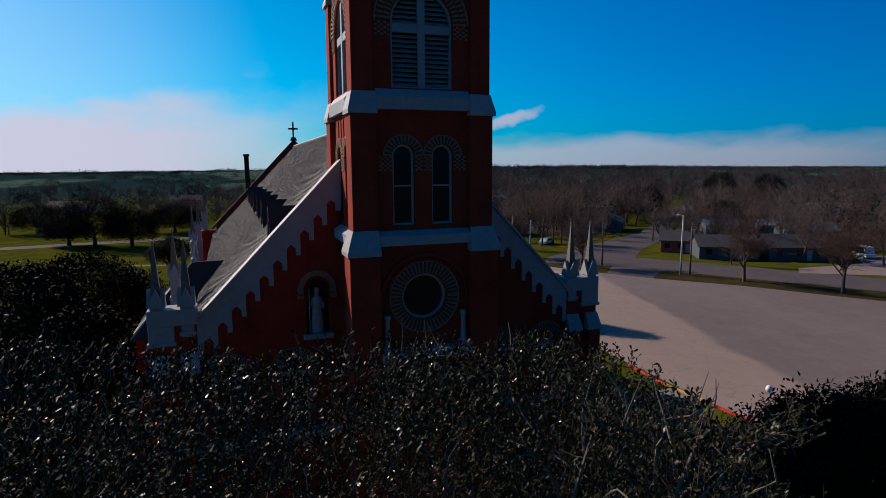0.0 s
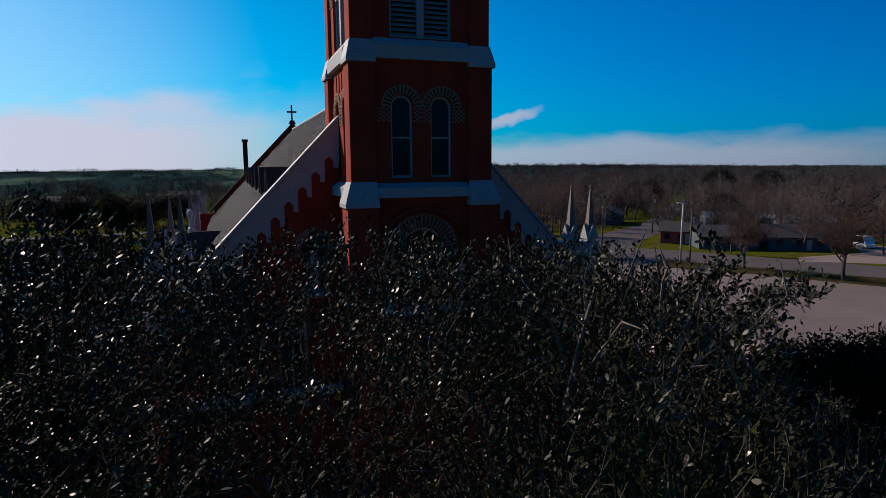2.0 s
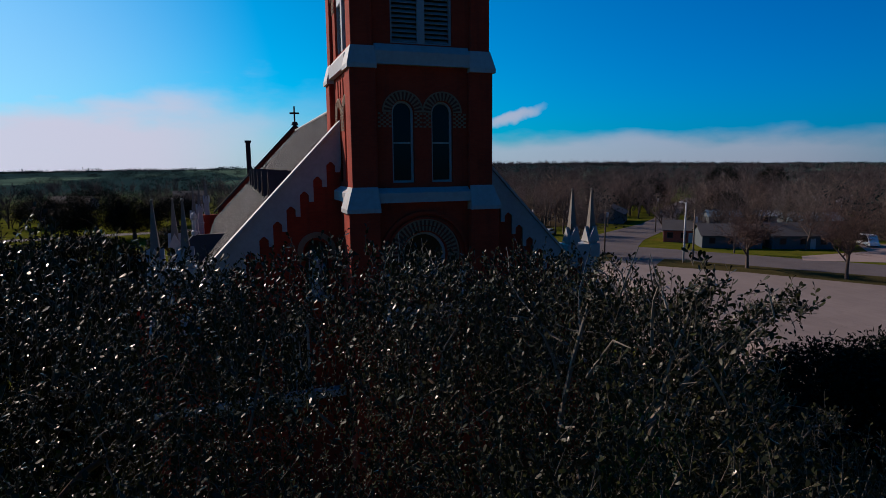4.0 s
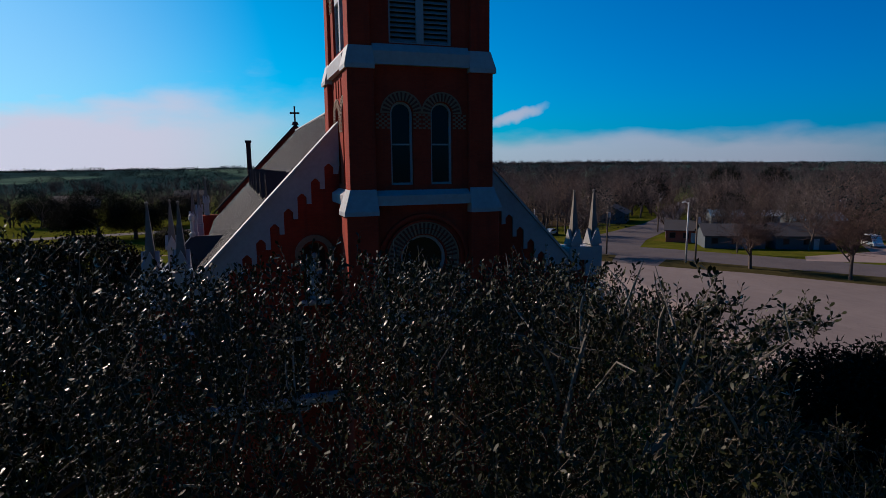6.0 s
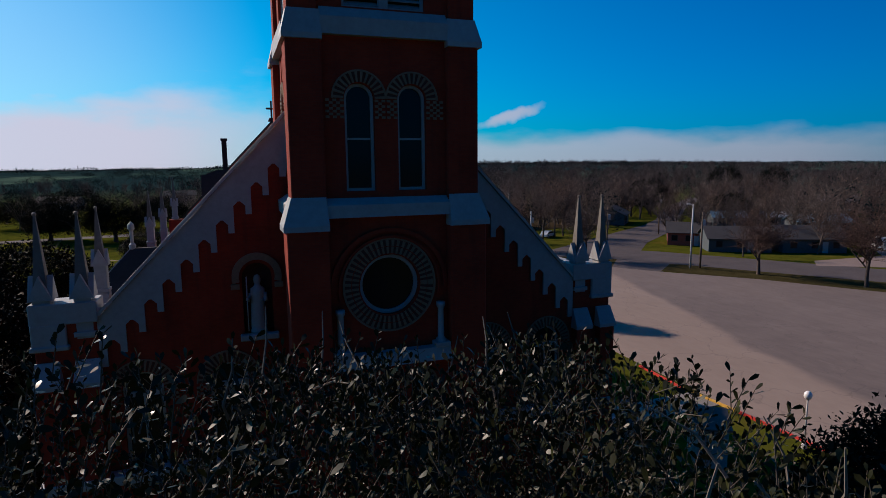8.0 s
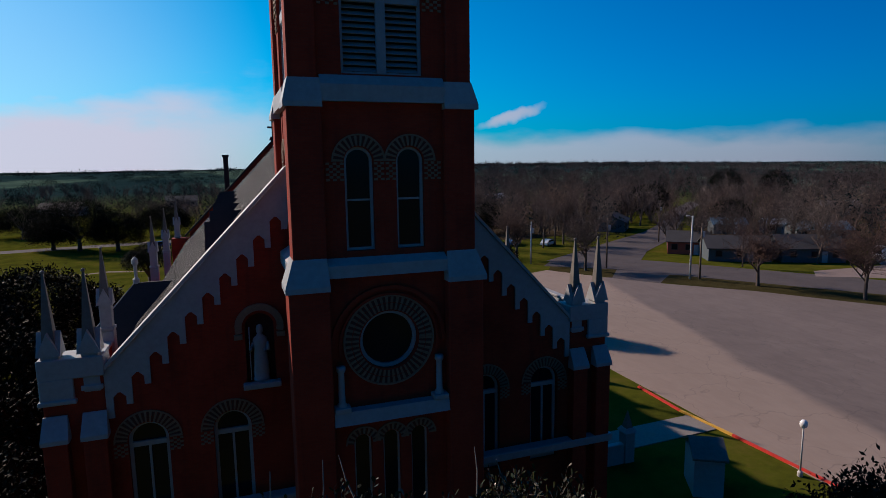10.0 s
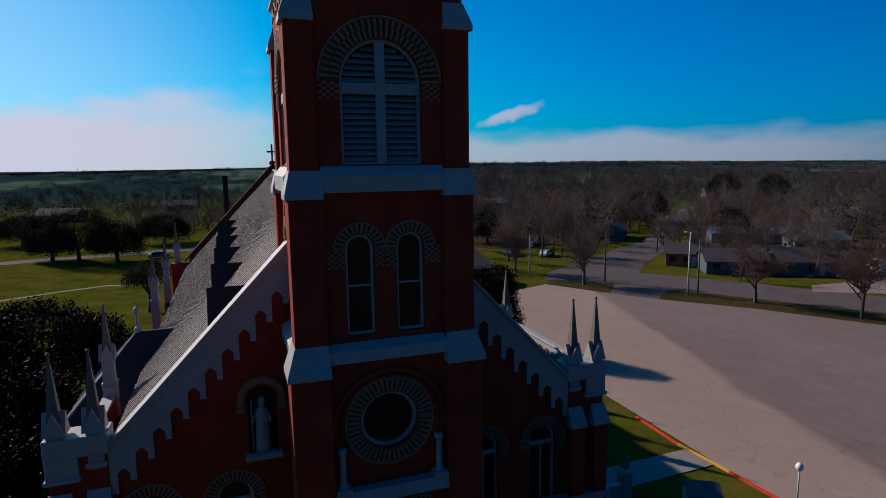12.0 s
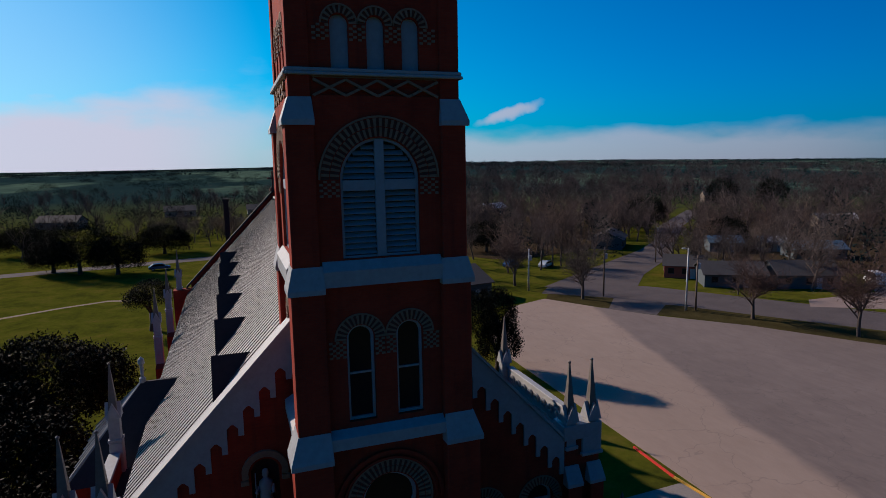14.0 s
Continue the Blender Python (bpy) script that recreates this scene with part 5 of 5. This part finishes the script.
count = 0
while count < 165:
    a, d = radians(far_rng.uniform(22, 60)), 95 + 170 * far_rng.uniform(0, 1)
    x, y = -5 + d * math.sin(a), -19 + d * math.cos(a)
    if on_road(x, y) or (x - 69) * 0.81 + (y - 73) * 0.586 < 10 or (d < 125 and far_rng.uniform() < 0.45):
        continue
    src = variants[int(far_rng.integers(0, 4))]
    k = far_rng.uniform(0.55, 1.15)
    copy_thing(src, pose(x, y, 0, 0, 0, far_rng.uniform(0, 360)) @ Matrix.Diagonal((k, k, k * far_rng.uniform(0.85, 1.1), 1)))
    count += 1
for x, y, k in ((38, 93, 0.9), (52, 98, 0.95), (58, 108, 0.85), (68, 112, 0.8), (45, 108, 1.0), (34, 104, 0.8), (74, 120, 0.9), (84, 128, 0.95), (92, 134, 0.8), (62, 121, 1.0), (52, 118, 0.85), (40, 122, 0.95), (96, 76, 0.8), (90, 84, 0.7), (104, 62, 0.85), (112, 74, 1.0), (108, 92, 0.75), (80, 62, 0.6)):
    copy_thing(variants[int(far_rng.integers(0, 4))], pose(x, y, 0, 0, 0, far_rng.uniform(0, 360)) @ Matrix.Diagonal((k, k, k, 1)))
for _ in range(34):
    x, y = far_rng.uniform(-30, 40), far_rng.uniform(168, 210)
    copy_thing(variants[int(far_rng.integers(0, 4))], pose(x, y, 0, 0, 0, far_rng.uniform(0, 360)) @ Matrix.Diagonal((0.75, 0.75, 0.7, 1)))


def wood(name, spots, seeds, material, label, thick):
    """A distant winter wood: many coarse bare trees in one mesh."""
    protos = []
    for s in seeds:
        segs = grow(random.Random(s), 1.0, 1.0, 2, 4, 0.024)
        k = 1.0 / max(q[1][2] for q in segs)
        segs = [(tuple(k * c for c in q[0]), tuple(k * c for c in q[1]), q[2], q[3]) for q in segs]
        protos.append(bars([q[0] for q in segs], [q[1] for q in segs], [max(thick, q[2]) for q in segs], [max(thick * 0.6, q[3]) for q in segs], 3))
    vs, fs, base = [], [], 0
    for i, (x, y, h) in enumerate(spots):
        v, f = protos[i % len(protos)]
        t = far_rng.uniform(0, 2 * math.pi)
        c, s = math.cos(t), math.sin(t)
        w = v @ np.array([[c, s, 0], [-s, c, 0], [0, 0, 1]]) * np.array([h, h, h]) + np.array([x, y, land_height(x, y)])
        vs.append(w)
        fs.append(f + base)
        base += len(v)
    return tagged(loose_mesh(name, np.concatenate(vs), np.concatenate(fs), material), label, "woods", kind="stuff")


def fan(n, a0, a1, d0, d1, power=1.0):
    out = []
    while len(out) < n:
        a, d = radians(far_rng.uniform(a0, a1)), d0 + (d1 - d0) * far_rng.uniform(0, 1) ** power
        x, y = -5 + d * math.sin(a), -19 + d * math.cos(a)
        if not on_road(x, y):
            out.append((x, y))
    return out


wood("winter_wood", [(x, y, far_rng.uniform(9, 14)) for x, y in fan(600, 18, 62, 190, 620, 1.2)], range(60, 65), FARWOOD, "dense leafless winter wood over the town", 0.0045)
wood("lawn_wood", [(x, y, far_rng.uniform(8, 12)) for x, y in fan(230, -24, 20, 195, 520, 1.2)], range(70, 74), FARWOOD, "leafless trees along the far side of the fields", 0.0045)


def thicket(name, spots, size, per, material, label):
    """Crowns too far off to tell apart: loose flakes heaped along the land."""
    p = []
    for x, y, w, h in spots:
        z = land_height(x, y)
        d = far_rng.normal(size=(per, 3))
        d /= np.linalg.norm(d, axis=1)[:, None]
        d[:, 2] = np.abs(d[:, 2])
        p.append(np.array([x, y, z]) + d * np.array([w, w, h]) * far_rng.uniform(0.6, 1.05, (per, 1)))
    v, f = leaf_cloud(np.concatenate(p), size, 1.0, far_rng)
    return tagged(loose_mesh(name, v, f, material), label, "woods", kind="stuff")


thicket("town_thicket", [(x, y, far_rng.uniform(4, 8), far_rng.uniform(6, 11)) for x, y in fan(1500, 14, 66, 380, 1500, 1.0)], 1.4, 90, FARWOOD, "brown leafless treetops of the far town")
# the thickets below in evergreen carry the haze tint in their colour
thicket("evergreen_thicket", [(x, y, far_rng.uniform(3, 6.5), far_rng.uniform(8, 13)) for x, y in fan(150, 16, 62, 150, 900, 1.0)], 0.8, 260, HAZED_EVERGREEN, "scattered dark evergreens among the bare trees")
thicket("far_thicket", [(x, y, far_rng.uniform(14, 40), far_rng.uniform(3, 6)) for x, y in fan(1700, -26, 66, 1000, 3900, 0.8)], 3.0, 60, HAZED_EVERGREEN, "dark tree lines along the horizon")
thicket("field_thicket", [(x, y, far_rng.uniform(5, 14), far_rng.uniform(4, 7)) for x, y in fan(300, -26, 16, 215, 1050, 1.0)], 0.9, 220, HAZED_EVERGREEN, "dark tree lines between the fields")

# ---- houses, poles, lamps and vehicles ----


def house(at, turn, w, d, h, roof_h, wall, roof, label, windows=3, door=True):
    """A one-storey house with a gabled roof, windows and a door."""
    t = thing("house", label, "house", (*at, 0), "houses of the town", turn=turn)
    part("wall", box(-w / 2, w / 2, -d / 2, d / 2, -0.2, h, 0.02), wall, t)
    g = [(-d / 2, h - 0.02), (d / 2, h - 0.02), (0, h + roof_h)]
    part("gable", slab([g], w, Matrix.Translation((w / 2, 0, 0)) @ pose(0, 0, 0, 0, 0, 90)), wall, t)
    for s in (-1, 1):
        q = [(0, h + roof_h + 0.05), (s * (d / 2 + 0.5), h - roof_h / d), (s * (d / 2 + 0.5), h - roof_h / d + 0.12), (0, h + roof_h + 0.2)]
        part("roof", slab([q], w + 0.8, Matrix.Translation((w / 2 + 0.4, 0, 0)) @ pose(0, 0, 0, 0, 0, 90)), roof, t)
    for k in range(windows):
        x = -w / 2 + (k + 0.5) * w / windows
        for s in (-1, 1):
            m = pose(x, s * (d / 2 + 0.01), 0, 0, 0, 0 if s < 0 else 180)
            win = part("window", slab([rect(-0.6, 0.6, 0.9, 2.1), rect(-0.5, 0.5, 1.0, 2.0)], 0.08, m @ Matrix.Translation((0, -0.06, 0))), HOUSE_GREY, t)
            part("pane", slab([rect(-0.5, 0.5, 1.0, 2.0)], 0.03, m @ Matrix.Translation((0, -0.02, 0))), GLASS, win)
    if door:
        part("door", box(w * 0.12, w * 0.12 + 0.95, -d / 2 - 0.05, -d / 2, 0.0, 2.05, 0.01), HOUSE_PALE, t)
    return t


house((97, 64), -26, 11, 8, 2.7, 1.9, SIDING, HOUSE_GREY, "low house with grey-green siding and dark shingles")
house((86, 70), -30, 11, 8, 2.6, 1.7, SIDING, HOUSE_GREY, "low grey house behind a bare street tree")
house((84, 80), -40, 8, 7, 2.7, 1.6, FARBRICK, HOUSE_GREY, "small red brick house at the street corner")
house((33, 82), 10, 9, 12, 3.2, 2.2, SIDING, HOUSE_GREY, "dark-roofed house at the edge of the parking lot")
house((117, 103), -30, 8, 6, 2.6, 1.2, SIDING, HOUSE_BLUE, "shed with a blue metal roof behind the houses", 2)
house((128, 98), -30, 6, 5, 2.6, 1.0, SIDING_TAN, HOUSE_PALE, "small shed with a pale metal roof", 2)
house((128, 86), -25, 12, 7, 2.5, 1.4, SIDING, HOUSE_BLUE, "low building with a dull blue roof")
house((95, 122), 48, 12, 8, 2.8, 1.8, SIDING, HOUSE_GREY, "dark-roofed house on the side street")
house((246, 236), -30, 18, 10, 4, 2, SIDING_TAN, HOUSE_GREY, "long grey-roofed building among bare trees", 6)
house((190, 128), -30, 12, 8, 2.8, 1.8, SIDING_TAN, HOUSE_PALE, "house with a pale roof among bare trees")
house((150, 210), -20, 12, 8, 2.8, 1.8, SIDING_TAN, HOUSE_GREY, "tan house among bare trees")
house((110, 235), 20, 12, 8, 3, 1.8, SIDING_TAN, HOUSE_PALE, "pale house deep in the bare wood")
house((-100, 235), 10, 18, 9, 3, 2.2, SIDING, HOUSE_GREY, "dark-roofed house at the edge of the fields")
house((-70, 262), -15, 16, 9, 3, 2.2, SIDING, HOUSE_GREY, "grey house at the edge of the fields")
house((-28, 300), 5, 14, 9, 3, 2.0, SIDING_TAN, HOUSE_GREY, "tan house beyond the fields")
house((10, 290), 0, 14, 9, 3, 2.0, SIDING_TAN, HOUSE_GREY, "house behind the row of bare trees")


def utility_pole(at, h, label, lamp, skin):
    t = thing("utility_pole", label, "utility pole", (*at, 0), "poles along the street")
    part("pole", tube([(0, 0, -0.3), (0, 0, h * 0.5), (0.03, 0, h)], [0.17, 0.15, 0.11], 10), skin, t, smooth=True)
    if lamp:
        part("arm", tube([(0, 0, h - 0.4), (-0.5, -0.2, h), (-1.1, -0.4, h + 0.1)], [0.05, 0.045, 0.04], 7), POLEGREY, t)
        part("lamp_head", box(-1.6, -1.0, -0.55, -0.25, h + 0.02, h + 0.2, 0.04), POLEGREY, t)
    else:
        part("transformer", lathe([(0.2, h - 2.2), (0.26, h - 2.15), (0.26, h - 1.3), (0.2, h - 1.25)], 12, pose(0.36, 0, 0)), POLEGREY, t)
        part("crossarm", box(-0.9, 0.9, -0.06, 0.06, h - 0.6, h - 0.45, 0.01), POLEWOOD, t)
    return t


utility_pole((63.6, 56.6), 10.2, "pale street pole with a lamp arm", True, POLEGREY)
utility_pole((65.0, 56.0), 9.0, "dark wooden utility pole with a transformer", False, POLEWOOD)
utility_pole((57.5, 70.4), 9.0, "dark wooden utility pole at the corner", False, POLEWOOD)
utility_pole((89.1, 95.3), 9.5, "dark wooden utility pole on the side street", False, POLEWOOD)
utility_pole((47.5, 80.0), 8.0, "pale street pole on the corner lawn", False, POLEGREY)


def globe_lamp(at):
    t = thing("street_lamp", "slim post lamp with a white globe at the kerb", "street lamp", (*at, 0), "globe lamps")
    part("base", lathe([(0.16, -0.1), (0.16, 0.25), (0.09, 0.35)], 12), POLEGREY, t)
    part("post", tube([(0, 0, 0.3), (0, 0, 3.05)], [0.055, 0.045], 10), POLEGREY, t, smooth=True)
    part("globe", lathe([(0.06, 3.02), (0.17, 3.1), (0.23, 3.26), (0.21, 3.4), (0.12, 3.52), (0.03, 3.55)], 16), GLOBE, t, "white glass globe", True)
    return t


globe_lamp((26.45, 5.9))
globe_lamp((27.6, -10.5))


def vehicle(name, at, turn, length, paint, label, tall=1.5, bonnet=0.45):
    """A parked car or van: body with cabin, glass, lamps and wheels."""
    t = thing(name, label, "car", (*at, 0), "parked vehicles", turn=turn)
    L, w = length / 2, 0.9
    prof = [(-L, 0.35), (L, 0.35), (L, 0.85), (L * (1 - bonnet), 0.98), (L * (0.72 - bonnet), tall), (-L * 0.55, tall), (-L * 0.85, 1.0), (-L, 0.9)]
    bm = slab([prof], 2 * w, Matrix.Translation((0, -w, 0)))
    bmesh.ops.bevel(bm, geom=[e for e in bm.edges if len(e.link_faces) == 2 and e.calc_face_angle(0) > 0.5], offset=0.06, segments=2, affect="EDGES")
    body = part("body", bm, paint, t)
    for s in (-1, 1):
        g = [(L * (0.95 - bonnet), 1.0), (L * (0.70 - bonnet), tall - 0.08), (-L * 0.52, tall - 0.08), (-L * 0.76, 1.02)]
        part("window", slab([g], 0.02, Matrix.Translation((0, s * (w + 0.006) - 0.01, 0))), GLASS, body)
        part("headlight", box(L - 0.03, L + 0.015, s * 0.62 - 0.14, s * 0.62 + 0.14, 0.6, 0.76, 0.01), GLOBE, body)
        for x in (-L * 0.62, L * 0.62):
            wheel = part("wheel", lathe([(0.2, -0.1), (0.33, -0.1), (0.33, 0.1), (0.2, 0.1)], 18, pose(x, s * (w - 0.08), 0.33, 90, 0, 0)), TYRE, t)
            part("rim", lathe([(0.19, -0.105), (0.19, 0.105)], 14, pose(x, s * (w - 0.08), 0.33, 90, 0, 0)), POLEGREY, wheel)
    return t


vehicle("car", (-21.5, 136.5), 8, 4.8, CAR_BLUE, "blue car parked on the lane beside the lawn", 1.55)
vehicle("van", (110.5, 58.8), 60, 5.6, CAR_WHITE, "white van parked on a driveway", 2.3, 0.22)
vehicle("car", (63, 101), 35, 4.6, CAR_WHITE, "white car parked behind the bare trees", 1.5)
vehicle("car", (56, 105), 35, 4.6, CAR_BLUE, "dark car parked behind the bare trees", 1.5)


def garden_shrine(at, turn):
    """A small white arched shrine with a gabled roof."""
    t = thing("garden_shrine", "small white arched shrine on the lawn", "shrine", (*at, 0), turn=turn)
    part("front", slab([rect(-1.2, 1.2, 0, 2.3), arch(0, 0.75, 0.3, 1.35)], 0.25, Matrix.Translation((0, -0.8, 0))), WHITE, t)
    part("back", box(-1.2, 1.2, 0.6, 0.8, 0, 2.3), WHITE, t)
    for s in (-1, 1):
        part("side", box(*sorted((s * 1.0, s * 1.2)), -0.55, 0.6, 0, 2.3), WHITE, t)
        part("roof", slab([[(0, 3.0), (s * 1.4, 2.25), (s * 1.4, 2.37), (0, 3.12)]], 1.9, Matrix.Translation((0, -0.95, 0))), SPIRE, t)
    part("gable", slab([[(-1.2, 2.3), (1.2, 2.3), (0, 2.95)]], 0.25, Matrix.Translation((0, -0.8, 0))), WHITE, t)
    return t


garden_shrine((20.2, 7.0), 60)


def gate_pier(at):
    t = thing("gate_pier", "white pier with a pointed finial beside the church steps", "pier", (*at, 0))
    part("shaft", box(-0.35, 0.35, -0.35, 0.35, -0.1, 2.0, 0.03), WHITE, t)
    part("cap", frustum((-0.45, 0.45, -0.45, 0.45), (-0.3, 0.3, -0.3, 0.3), 2.0, 2.25), WHITE, t)
    part("finial", frustum((-0.24, 0.24, -0.24, 0.24), (-0.02, 0.02, -0.02, 0.02), 2.25, 3.3), SPIRE, t)
    return t


gate_pier((18.0, 11.2))
wall = tagged(finish(box(11.3, 17.6, 10.9, 11.3, -0.1, 1.3, 0.03), "garden_wall", WHITE), "low white wall beside the church steps", "wall")
